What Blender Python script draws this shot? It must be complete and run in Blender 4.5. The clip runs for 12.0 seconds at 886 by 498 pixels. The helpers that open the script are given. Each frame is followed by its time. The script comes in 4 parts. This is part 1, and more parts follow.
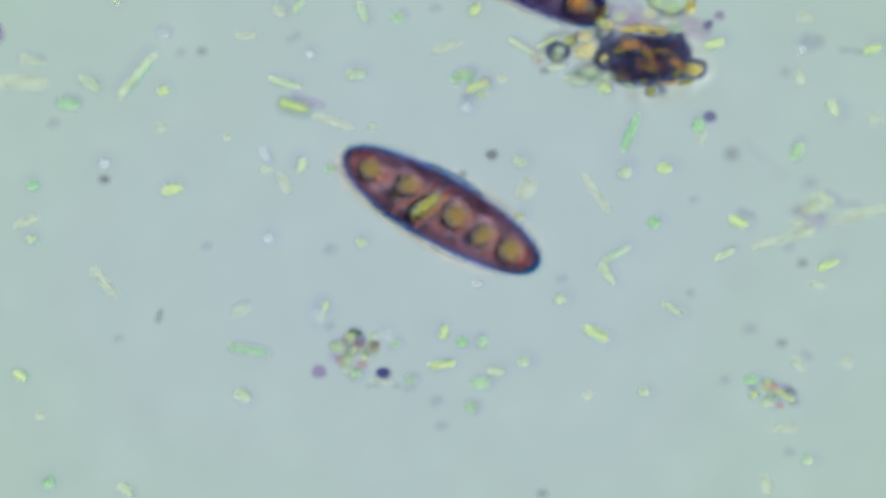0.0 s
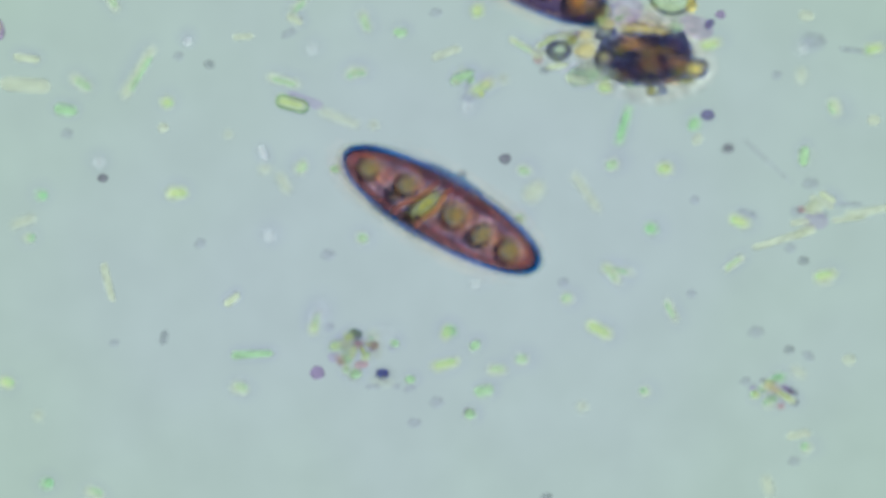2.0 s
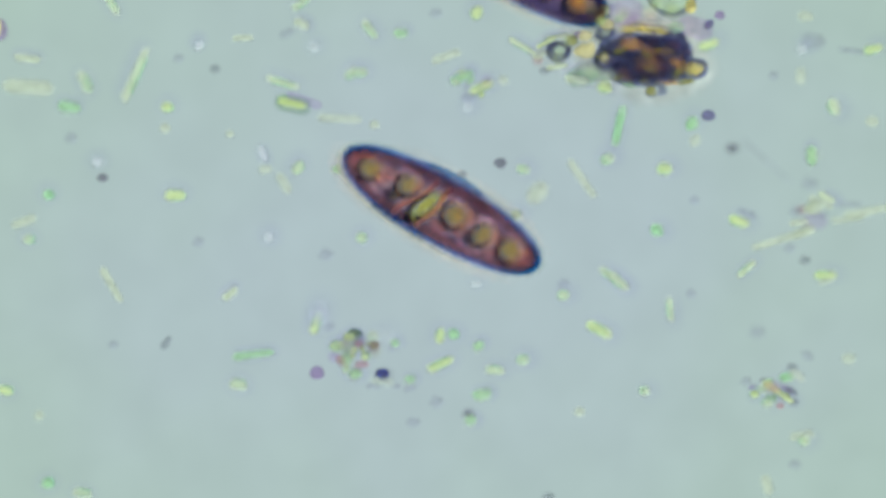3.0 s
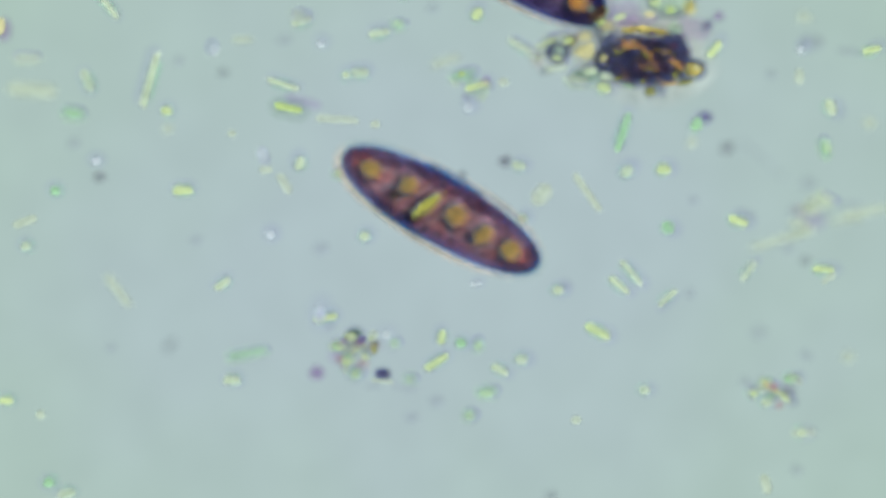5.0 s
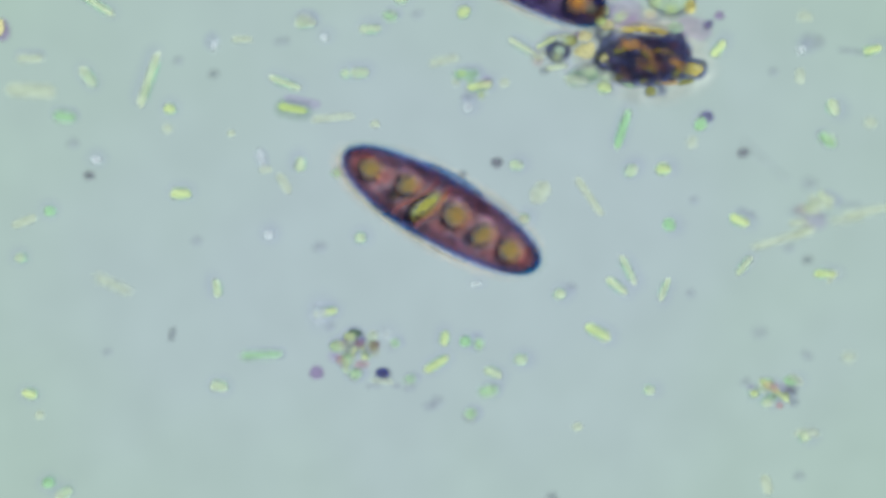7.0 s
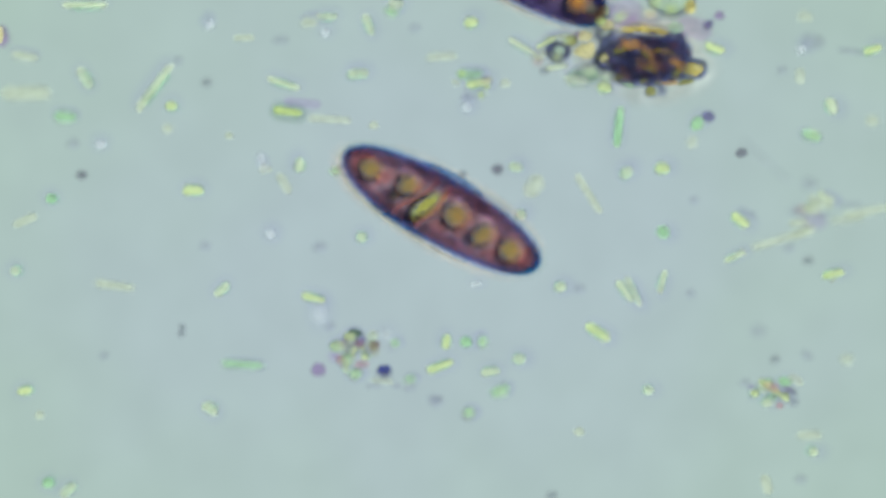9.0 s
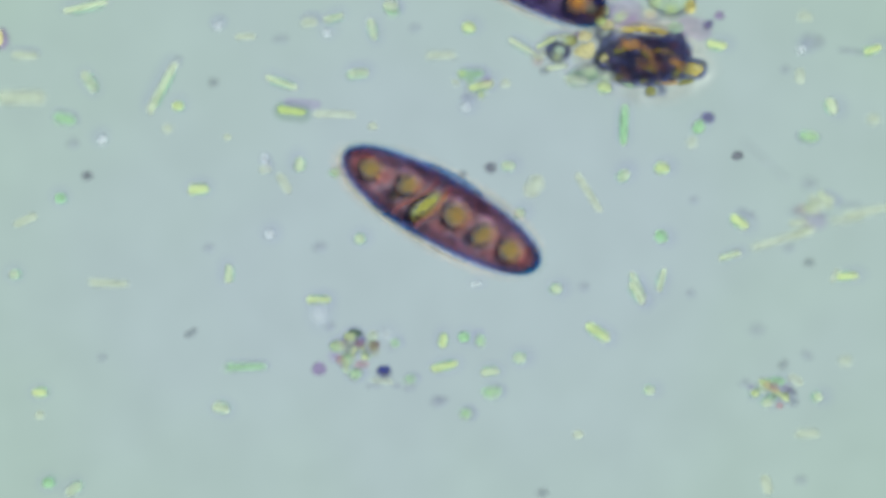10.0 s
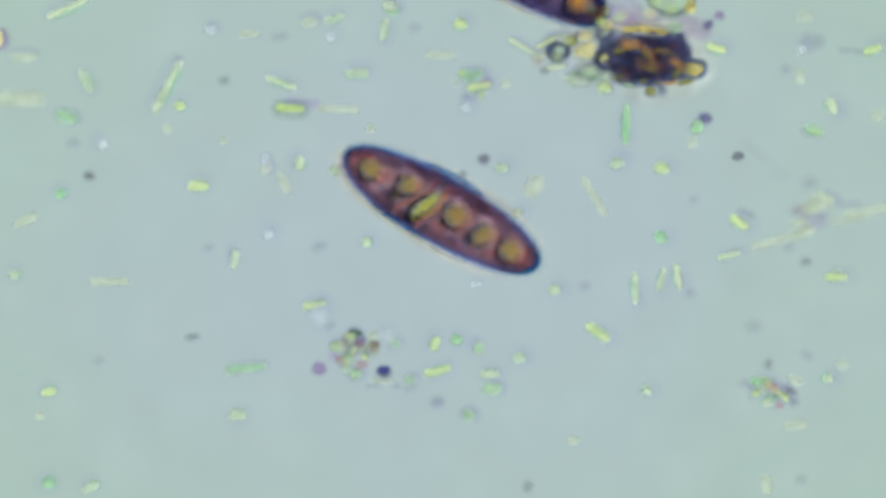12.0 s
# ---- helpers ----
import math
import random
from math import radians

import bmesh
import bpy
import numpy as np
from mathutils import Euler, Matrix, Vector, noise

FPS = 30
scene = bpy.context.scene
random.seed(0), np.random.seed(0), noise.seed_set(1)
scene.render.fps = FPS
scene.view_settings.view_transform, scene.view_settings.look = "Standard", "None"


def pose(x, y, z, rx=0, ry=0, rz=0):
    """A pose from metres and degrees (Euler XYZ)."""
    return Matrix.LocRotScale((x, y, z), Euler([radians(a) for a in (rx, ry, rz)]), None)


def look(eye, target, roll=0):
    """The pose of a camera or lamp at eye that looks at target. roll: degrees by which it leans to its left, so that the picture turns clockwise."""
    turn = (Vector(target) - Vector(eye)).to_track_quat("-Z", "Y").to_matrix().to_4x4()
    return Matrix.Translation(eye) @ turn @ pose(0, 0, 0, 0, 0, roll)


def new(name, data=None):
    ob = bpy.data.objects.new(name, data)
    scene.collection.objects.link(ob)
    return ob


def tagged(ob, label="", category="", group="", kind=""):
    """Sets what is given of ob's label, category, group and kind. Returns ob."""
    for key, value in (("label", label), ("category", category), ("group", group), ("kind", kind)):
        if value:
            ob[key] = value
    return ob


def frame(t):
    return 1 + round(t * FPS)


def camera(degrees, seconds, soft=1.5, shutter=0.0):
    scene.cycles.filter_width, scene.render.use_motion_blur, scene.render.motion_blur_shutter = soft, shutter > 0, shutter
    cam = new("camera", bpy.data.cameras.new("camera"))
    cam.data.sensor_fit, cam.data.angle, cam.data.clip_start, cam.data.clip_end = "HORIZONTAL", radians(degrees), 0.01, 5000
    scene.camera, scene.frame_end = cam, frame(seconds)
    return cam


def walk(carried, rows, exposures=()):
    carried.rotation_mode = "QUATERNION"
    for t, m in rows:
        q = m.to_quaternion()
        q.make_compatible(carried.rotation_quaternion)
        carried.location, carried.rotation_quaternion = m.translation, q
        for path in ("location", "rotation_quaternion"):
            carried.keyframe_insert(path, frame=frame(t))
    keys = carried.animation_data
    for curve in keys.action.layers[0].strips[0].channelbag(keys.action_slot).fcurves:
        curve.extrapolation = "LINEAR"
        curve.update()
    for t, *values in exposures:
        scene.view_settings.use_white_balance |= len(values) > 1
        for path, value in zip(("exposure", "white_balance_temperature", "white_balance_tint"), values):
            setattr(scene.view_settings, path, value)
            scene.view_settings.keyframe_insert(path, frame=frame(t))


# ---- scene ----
# A wet mount seen in a bright-field microscope, ten thousand times its size:
# one millimetre here is a tenth of a micrometre. Plan coordinates (x, y) run
# in millimetres from the upper left corner of the field, y downwards.
from math import sin, cos, pi, atan2, hypot

DIST = 7.46          # from the lens to the plane in focus
FOCUS = 0.056        # height of that plane over the slide at rest
cam = camera(12.0, 12.0, soft=4.0)
cam.data.dof.use_dof = True
cam.data.dof.focus_distance = DIST
cam.data.dof.aperture_fstop = cam.data.lens * 0.001 / 3.8


def lens_at(t, f):
    return (t, look((0, 0, DIST + FOCUS + f * 0.036), (0, 0, 0)))


# the focus knob: raised twice, lowered once
walk(cam, [lens_at(t, f) for t, f in (
    (0.0, 0.0), (0.95, 0.0), (1.1, 0.35), (1.25, 0.8), (1.4, 1.0), (1.6, 1.0), (1.72, 0.05), (1.9, -0.4),
    (2.05, -0.85), (2.2, -1.0), (2.7, -1.0), (2.85, -0.75), (3.0, -0.3), (3.2, -0.02), (4.0, 0.4), (4.8, 0.6), (5.0, 0.45),
    (5.2, 0.12), (5.4, 0.0), (12.0, 0.0))])

scene.cycles.transparent_max_bounces = 32    # many clear skins lie over one another

# ---- light: the lit field below, an added even light above ----
# even light added to brighten the milky cells; no known source
world = bpy.data.worlds.new("fill_light")
scene.world = world
world.use_nodes = True
world.node_tree.nodes["Background"].inputs[0].default_value = (0.97, 1.0, 0.97, 1)
world.node_tree.nodes["Background"].inputs[1].default_value = 1.9


# ---- materials ----
def tree(name):
    m = bpy.data.materials.new(name)
    m.use_nodes = True
    n = m.node_tree.nodes
    n.clear()
    out = n.new("ShaderNodeOutputMaterial")
    return m, n, m.node_tree.links, out


def mottled(n, l, colour, amount, size):
    """A colour that varies from spot to spot at two scales."""
    tc = n.new("ShaderNodeTexCoord")
    parts = []
    for k, s in enumerate((size, size * 4.3)):
        t = n.new("ShaderNodeTexNoise")
        t.inputs["Scale"].default_value = s
        t.inputs["Detail"].default_value = 3
        l.new(tc.outputs["Object"], t.inputs["Vector"])
        parts.append(t)
    add = n.new("ShaderNodeMath")
    l.new(parts[0].outputs["Fac"], add.inputs[0])
    l.new(parts[1].outputs["Fac"], add.inputs[1])
    ramp = n.new("ShaderNodeMapRange")
    ramp.inputs["From Min"].default_value = 0.65
    ramp.inputs["From Max"].default_value = 1.35
    ramp.inputs["To Min"].default_value = 1 - amount
    ramp.inputs["To Max"].default_value = 1 + amount
    l.new(add.outputs[0], ramp.inputs["Value"])
    mul = n.new("ShaderNodeVectorMath")
    mul.operation = "SCALE"
    mul.inputs[0].default_value = colour[:3]
    l.new(ramp.outputs[0], mul.inputs["Scale"])
    return mul.outputs[0]


def living(name, clear, solid=None, opacity=0.0, amount=0.1, size=14.0, vary=0.0):
    """Matter in transmitted light: a clear dyed body with, by its opacity, a milky share that varies from thing to thing."""
    m, n, l, out = tree(name)
    tr = n.new("ShaderNodeBsdfTransparent")
    l.new(mottled(n, l, clear, amount, size), tr.inputs["Color"])
    if solid is None:
        l.new(tr.outputs[0], out.inputs["Surface"])
        return m
    df = n.new("ShaderNodeBsdfDiffuse")
    l.new(mottled(n, l, solid, amount, size), df.inputs["Color"])
    mix = n.new("ShaderNodeMixShader")
    mix.inputs[0].default_value = opacity
    if vary:
        info = n.new("ShaderNodeObjectInfo")
        spread = n.new("ShaderNodeMapRange")
        spread.inputs["To Min"].default_value = opacity * (1 - vary)
        spread.inputs["To Max"].default_value = opacity * (1 + vary)
        l.new(info.outputs["Random"], spread.inputs["Value"])
        l.new(spread.outputs[0], mix.inputs[0])
    l.new(tr.outputs[0], mix.inputs[1])
    l.new(df.outputs[0], mix.inputs[2])
    l.new(mix.outputs[0], out.inputs["Surface"])
    return m


def field_glass():
    """Glass that itself emits the condenser's light: bluish in the middle, greener outwards."""
    m, n, l, out = tree("glowing_glass")
    tc = n.new("ShaderNodeTexCoord")
    scale = n.new("ShaderNodeVectorMath")
    scale.operation = "MULTIPLY"
    scale.inputs[1].default_value = (0.72, 1.05, 0)
    l.new(tc.outputs["Object"], scale.inputs[0])
    dist = n.new("ShaderNodeVectorMath")
    dist.operation = "LENGTH"
    l.new(scale.outputs[0], dist.inputs[0])
    noisy = n.new("ShaderNodeTexNoise")
    noisy.inputs["Scale"].default_value = 2.6
    noisy.inputs["Detail"].default_value = 2
    l.new(tc.outputs["Object"], noisy.inputs["Vector"])
    wob = n.new("ShaderNodeMath")
    wob.operation = "MULTIPLY_ADD"
    wob.inputs[1].default_value = 0.5
    l.new(noisy.outputs["Fac"], wob.inputs[0])
    l.new(dist.outputs["Value"], wob.inputs[2])
    ramp = n.new("ShaderNodeValToRGB")
    ramp.color_ramp.elements[0].position = 0.50
    ramp.color_ramp.elements[0].color = (0.426, 0.537, 0.562, 1)
    ramp.color_ramp.elements[1].position = 1.0
    ramp.color_ramp.elements[1].color = (0.412, 0.556, 0.498, 1)
    l.new(wob.outputs[0], ramp.inputs[0])
    fine = n.new("ShaderNodeTexNoise")
    fine.inputs["Scale"].default_value = 9.0
    fine.inputs["Detail"].default_value = 5
    l.new(tc.outputs["Object"], fine.inputs["Vector"])
    band = n.new("ShaderNodeMapRange")
    band.inputs["From Min"].default_value = 0.3
    band.inputs["From Max"].default_value = 0.7
    band.inputs["To Min"].default_value = 0.965
    band.inputs["To Max"].default_value = 1.035
    l.new(fine.outputs["Fac"], band.inputs["Value"])
    vary = n.new("ShaderNodeVectorMath")
    vary.operation = "SCALE"
    l.new(ramp.outputs[0], vary.inputs[0])
    l.new(band.outputs[0], vary.inputs["Scale"])
    em = n.new("ShaderNodeEmission")
    l.new(vary.outputs[0], em.inputs["Color"])
    em.inputs["Strength"].default_value = 1.0
    l.new(em.outputs[0], out.inputs["Surface"])
    return m


MAT = {
    # kind: clear dye, milky share's colour, opacity, mottling, its scale
    "yellow": living("bright_cell", (1.0, 1.0, 0.98), (0.40, 0.50, 0.30), 0.22, 0.12, 30, 0.25),
    "yellow_core": living("bright_core", (0.99, 1.0, 0.93), (0.46, 0.57, 0.27), 0.62, 0.14, 60, 0.25),
    "pale": living("pale_cell", (1.0, 1.0, 0.99), (0.40, 0.47, 0.36), 0.20, 0.12, 30, 0.35),
    "pale_core": living("pale_core", (1.0, 1.0, 0.97), (0.43, 0.53, 0.35), 0.48, 0.14, 60, 0.4),
    "white": living("clear_cell", (1.0, 1.0, 1.0), (0.38, 0.46, 0.46), 0.20, 0.08, 30),
    "white_core": living("clear_core", (1.0, 1.0, 1.0), (0.43, 0.50, 0.495), 0.50, 0.10, 30, 0.4),
    "green": living("green_cell", (0.98, 1.0, 0.97), (0.31, 0.47, 0.30), 0.26, 0.12, 30, 0.35),
    "green_core": living("green_core", (0.95, 1.0, 0.93), (0.29, 0.51, 0.28), 0.41, 0.14, 60, 0.35),
    "faint": living("faint_cell", (1.0, 1.0, 0.99), (0.37, 0.43, 0.34), 0.20, 0.1, 30, 0.35),
    "faint_core": living("faint_core", (1.0, 1.0, 0.99), (0.38, 0.45, 0.345), 0.24, 0.1, 30, 0.35),
    "fringe": living("fringe", (0.95, 0.94, 0.995), None, 0, 0.03, 12),
    "base": living("green_base", (0.82, 0.97, 0.86), (0.17, 0.43, 0.25), 0.38, 0.12, 40, 0.3),
    "dark": living("dark_grain", (0.945, 0.945, 0.955), (0.09, 0.10, 0.12), 0.075, 0.15, 40),
    "navy": living("navy_grain", (0.58, 0.60, 0.80), (0.025, 0.04, 0.19), 0.52, 0.15, 40),
    "violet": living("violet_grain", (0.88, 0.80, 0.93), (0.17, 0.11, 0.24), 0.24, 0.15, 40),
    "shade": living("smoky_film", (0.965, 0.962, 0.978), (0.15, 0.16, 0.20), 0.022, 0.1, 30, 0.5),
    "ink": living("ink_grain", (0.82, 0.81, 0.85), (0.05, 0.035, 0.06), 0.22, 0.2, 40),
    "pink": living("pink_grain", (0.97, 0.88, 0.90), (0.36, 0.25, 0.26), 0.32, 0.1, 40),
    "brown": living("brown_grain", (0.84, 0.76, 0.78), (0.14, 0.095, 0.10), 0.36, 0.40, 70),
    "amber": living("amber_grain", (1.0, 0.93, 0.80), (0.50, 0.34, 0.15), 0.20, 0.50, 60),
    "rib": living("amber_rib", (0.98, 0.90, 0.78), (0.42, 0.24, 0.10), 0.11, 0.5, 60),
    "gold": living("gold_grain", (1.0, 0.97, 0.76), (0.46, 0.38, 0.10), 0.26, 0.55, 60),
    "straw": living("straw_grain", (1.0, 0.99, 0.92), (0.53, 0.515, 0.27), 0.52, 0.15, 40),
    "green_dark": living("dark_green_grain", (0.72, 0.82, 0.68), (0.06, 0.13, 0.07), 0.45, 0.2, 40),
    "olive": living("olive_grain", (0.90, 0.90, 0.70), (0.22, 0.23, 0.08), 0.60, 0.2, 40),
    "husk": living("dark_husk", (0.86, 0.82, 0.90), (0.080, 0.066, 0.12), 0.34, 0.50, 60),
    "fold": living("indigo_fold", (0.80, 0.83, 0.93), (0.055, 0.066, 0.145), 0.25, 0.50, 45),
    "wall": living("spore_wall", (0.955, 0.895, 0.915), None, 0, 0.06, 20),
    "cell": living("purple_cell", (0.91, 0.865, 0.90), None, 0, 0.12, 24),
    "red_cell": living("red_cell", (0.915, 0.835, 0.855), None, 0, 0.12, 24),
    "cell_floor": living("red_cell_floor", (1.0, 0.95, 0.945), (0.32, 0.125, 0.105), 0.21, 0.2, 30),
    "dim_cell": living("dark_cell", (0.74, 0.64, 0.72), None, 0, 0.30, 26),
    "dark_wall": living("dark_spore_wall", (0.76, 0.67, 0.76), None, 0, 0.10, 20),
    "septum": living("septum", (1.0, 0.94, 0.92), (0.62, 0.27, 0.20), 0.52, 0.15, 40),
    "low_septum": living("lower_septum", (1.0, 0.95, 0.90), (0.60, 0.30, 0.12), 0.50, 0.15, 40),
    "drop": living("oil_drop", (0.83, 0.865, 0.74), (0.20, 0.15, 0.06), 0.05, 0.30, 60),
    "drop_base": living("oil_drop_base", (0.58, 0.67, 0.68), None, 0, 0.15, 40),
    "lime_drop": living("lime_oil_drop", (0.98, 1.0, 0.88), (0.275, 0.42, 0.13), 0.52, 0.16, 50),
    "orange_drop": living("orange_oil_drop", (1.0, 0.88, 0.72), (0.52, 0.30, 0.13), 0.34, 0.4, 60),
    "gleam": living("oil_gleam", (1.0, 0.95, 0.80), (0.52, 0.29, 0.05), 0.125, 0.35, 60),
    "upper_rim": living("spore_upper_rim", (0.77, 0.82, 0.935), None, 0, 0.20, 16),
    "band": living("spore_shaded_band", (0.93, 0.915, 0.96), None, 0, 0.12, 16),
    "lumen": living("cell_lumen", (0.95, 1.0, 0.93), (0.32, 0.42, 0.30), 0.25, 0.15, 40),
    "red_pigment": living("red_pigment", (1.0, 0.92, 0.90), (0.25, 0.085, 0.075), 0.12, 0.2, 60),
    "dark_pigment": living("dark_pigment", (0.80, 0.79, 0.85), None, 0, 0.2, 60),
    "lower_rim": living("spore_lower_rim", (0.36, 0.65, 0.92), None, 0, 0.1, 20),
    "indigo": living("indigo_grain", (0.82, 0.80, 0.91), (0.07, 0.06, 0.17), 0.36, 0.15, 40),
    "film": living("clump_halo", (1.0, 0.995, 0.99), (0.44, 0.385, 0.345), 0.046, 0.12, 14),
    "maroon": living("maroon_fold", (0.80, 0.68, 0.76), (0.095, 0.050, 0.080), 0.32, 0.3, 50),
    "body": living("clump_body", (0.88, 0.86, 0.92), (0.10, 0.095, 0.165), 0.17, 0.60, 45),
    "lilac": living("lilac_haze_tint", (0.955, 0.90, 0.985), None, 0, 0.05, 20),
    "green_wall": living("green_wall", (0.60, 0.78, 0.58), (0.04, 0.09, 0.05), 0.14, 0.15, 40),
    "lime": living("lime_cell", (0.98, 1.0, 0.92), (0.36, 0.47, 0.22), 0.30, 0.08, 30),
    "lime_core": living("lime_core", (0.97, 1.0, 0.86), (0.38, 0.50, 0.18), 0.66, 0.12, 40),
    "lime_gleam": living("lime_oil_gleam", (1.0, 0.99, 0.80), (0.44, 0.41, 0.06), 0.20, 0.25, 60),
    "ring": living("navy_wall", (0.66, 0.67, 0.80), (0.034, 0.044, 0.085), 0.48, 0.3, 40),
    "skin": living("drop_skin", (0.57, 0.60, 0.67), None, 0, 0.15, 30),
    "rim": living("spore_rim", (0.87, 0.87, 0.93), (0.02, 0.02, 0.06), 0.03, 0.2, 14),
    "blue_rim": living("blue_rim", (0.40, 0.70, 0.90), (0.01, 0.12, 0.22), 0.25, 0.15, 14),
    "glow": living("upper_halo", (1.0, 1.0, 0.99), (0.40, 0.285, 0.225), 0.26, 0.2, 14),
    "ember": living("spore_inner_rim", (1.0, 0.92, 0.88), (0.42, 0.12, 0.06), 0.38, 0.15, 20),
    "halo": living("sheath", (1.0, 1.0, 0.98), (0.37, 0.36, 0.255), 0.26, 0.12, 14),
    "mint": living("lower_halo", (1.0, 1.0, 1.0), (0.30, 0.395, 0.33), 0.24, 0.12, 14),
    "water": living("water", (0.999, 1.0, 1.0), None, 0, 0.0, 4),
    "glass": field_glass(),
}


# ---- building ----
def mesh_of(name, bm, material):
    me = bpy.data.meshes.new(name)
    for f in bm.faces:
        f.smooth = True
    bm.to_mesh(me)
    bm.free()
    me.materials.append(material)
    return me


def part(name, bm, material, parent, label=""):
    ob = new(name, mesh_of(name, bm, material))
    ob.parent = parent
    return tagged(ob, label)


def spot(x, y, z):
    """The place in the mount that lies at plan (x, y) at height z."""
    k = (DIST + FOCUS - z) / DIST / 1000
    return ((x - 784) * k, (441 - y) * k, z)


def blob(rx, ry, rz, seed=0, rough=0.0, u=14, v=9):
    bm = bmesh.new()
    bmesh.ops.create_uvsphere(bm, u_segments=u, v_segments=v, radius=1)
    for p in bm.verts:
        c = p.co
        s = 1 + rough * noise.noise(c * 1.7 + Vector((seed * 3.1, seed * 1.7, 0))) \
              + rough * 0.5 * noise.noise(c * 4.3 + Vector((0, seed * 2.3, seed)))
        p.co = Vector((c.x * rx * s, c.y * ry * s, c.z * rz * s))
    return bm


def capsule(length, width, bend=0.0, taper=0.0, seed=0, u=12, v=13):
    """A rod with round ends along x, a little bent and uneven."""
    bm = bmesh.new()
    bmesh.ops.create_uvsphere(bm, u_segments=u, v_segments=v, radius=width / 2)
    bmesh.ops.rotate(bm, verts=bm.verts, cent=(0, 0, 0), matrix=Matrix.Rotation(pi / 2, 3, "Y"))
    half = max(0.0, (length - width) / 2)
    for p in bm.verts:
        x = p.co.x
        if abs(x) > 1e-5:
            p.co.x = x + math.copysign(half, x)
        q = p.co.x / max(length / 2, 1e-6)
        k = 1.08 - taper * q - 0.40 * q * q + 0.16 * noise.noise(Vector((q * 2.3, seed * 1.9, 0)))
        if seed % 2:
            k *= 1 - 0.3 * math.exp(-(q / 0.16) ** 2)    # about to divide
        p.co.y *= k
        p.co.z *= k
        p.co.y += bend * (q * q - 0.4)
    return bm


def tube(points, radius, closed=False, sides=8):
    """A round strand along points; radius is a number or a function of 0..1."""
    bm = bmesh.new()
    n = len(points)
    rings = []
    for i, p in enumerate(points):
        a = Vector(points[(i - 1) % n] if closed or i else p)
        b = Vector(points[(i + 1) % n] if closed or i < n - 1 else p)
        d = (b - a).normalized()
        side = d.cross(Vector((0, 0, 1))).normalized()
        up = side.cross(d)
        r = radius(i / (n - 1)) if callable(radius) else radius
        rings.append([bm.verts.new(Vector(p) + side * (r * cos(2 * pi * k / sides)) + up * (r * sin(2 * pi * k / sides)))
                      for k in range(sides)])
    for i in range(n if closed else n - 1):
        a, b = rings[i], rings[(i + 1) % n]
        for k in range(sides):
            bm.faces.new((a[k], a[(k + 1) % sides], b[(k + 1) % sides], b[k]))
    if not closed:
        bm.faces.new(rings[0][::-1])
        bm.faces.new(rings[-1])
    return bm


MOVES = []

# ---- the setting ----
bm = bmesh.new()
bmesh.ops.create_cube(bm, size=1)
for p in bm.verts:
    p.co = Vector((p.co.x * 5.2, p.co.y * 3.2, p.co.z * 0.12 - 0.06))
slide = new("ground", mesh_of("ground", bm, MAT["glass"]))
tagged(slide, "self-glowing field that stands for the microscope lamp's even light", "lamp field", kind="structure")

bm = bmesh.new()
bmesh.ops.create_cube(bm, size=1)
for p in bm.verts:
    p.co = Vector((p.co.x * 4.4, p.co.y * 2.8, p.co.z * 0.146 + 0.077))
tagged(new("water", mesh_of("water", bm, MAT["water"])), "clear thin film of water on the slide", "water", kind="structure")


# ---- the spore ----
LONG, WIDE = 0.1965, 0.0586


def girth(u):
    q = min(1.0, abs(u) / LONG)
    return WIDE * (1 - q ** 2.25) ** 0.5


def outline(k, inset=0.0, lift=0.0):
    """Point at angle k of the spore's outline, drawn in by inset."""
    c, s = cos(k), sin(k)
    u = (LONG - inset) * math.copysign(abs(c) ** 0.92, c)
    v = girth(min(abs(u) * LONG / (LONG - inset), LONG)) * (WIDE - inset) / WIDE
    return Vector((u, math.copysign(v, s) if abs(s) > 1e-6 else 0.0, lift))


SEPTA = [(-0.110, 0.10), (-0.047, 0.52), (-0.010, 0.26), (0.054, 0.30), (0.110, 0.20)]
DROPS = [  # u, v, half length, half width, turn
    (-0.145, 0.001, 0.017, 0.014, 10), (-0.073, 0.009, 0.017, 0.014, 70), (-0.0275, -0.006, 0.033, 0.0098, 67),
    (0.026, 0.004, 0.019, 0.018, 40), (0.085, -0.002, 0.020, 0.013, 70), (0.140, -0.001, 0.017, 0.016, 20)]


def in_cell(i, u, v, gap):
    if abs(u) >= LONG or abs(v) > girth(u) * 0.90:
        return False
    if i > 0 and u < SEPTA[i - 1][0] + SEPTA[i - 1][1] * v + (0.003 if i in (2, 3) else gap):
        return False
    if i < 5 and u > SEPTA[i][0] + SEPTA[i][1] * v - (0.003 if i in (1, 2) else gap):
        return False
    return True


def cell_mesh(i, lift, gap=-0.001):
    """The roof or the floor of one cell of the spore: a sheet with rounded edges, open where the oil drop lies."""
    u0, v0, ra, rb, turn = DROPS[i]
    bm = bmesh.new()
    loops = []
    n = 40
    for k in range(n):
        a = 2 * pi * k / n
        d = a - radians(turn)
        inner = ra * rb / hypot(rb * cos(d), ra * sin(d)) * 1.05
        r = inner * 0.6
        while in_cell(i, u0 + (r + 0.001) * cos(a), v0 + (r + 0.001) * sin(a), gap) and r < 0.12:
            r += 0.001
        outer = max(r, inner * 1.04)
        at = lambda q, z: bm.verts.new((u0 + q * cos(a), v0 + q * sin(a), lift + z))
        m = (inner + outer) / 2
        h = 0.0025 + 0.002 * noise.noise(Vector((cos(a), sin(a), i)))
        loops.append([at(inner, 0.0), at(m, h), at(outer, 0.0), at(m, -h)])
    for k in range(n):
        a, b = loops[k], loops[(k + 1) % n]
        for j in range(4):
            bm.faces.new((a[j], b[j], b[(j + 1) % 4], a[(j + 1) % 4]))
    return bm


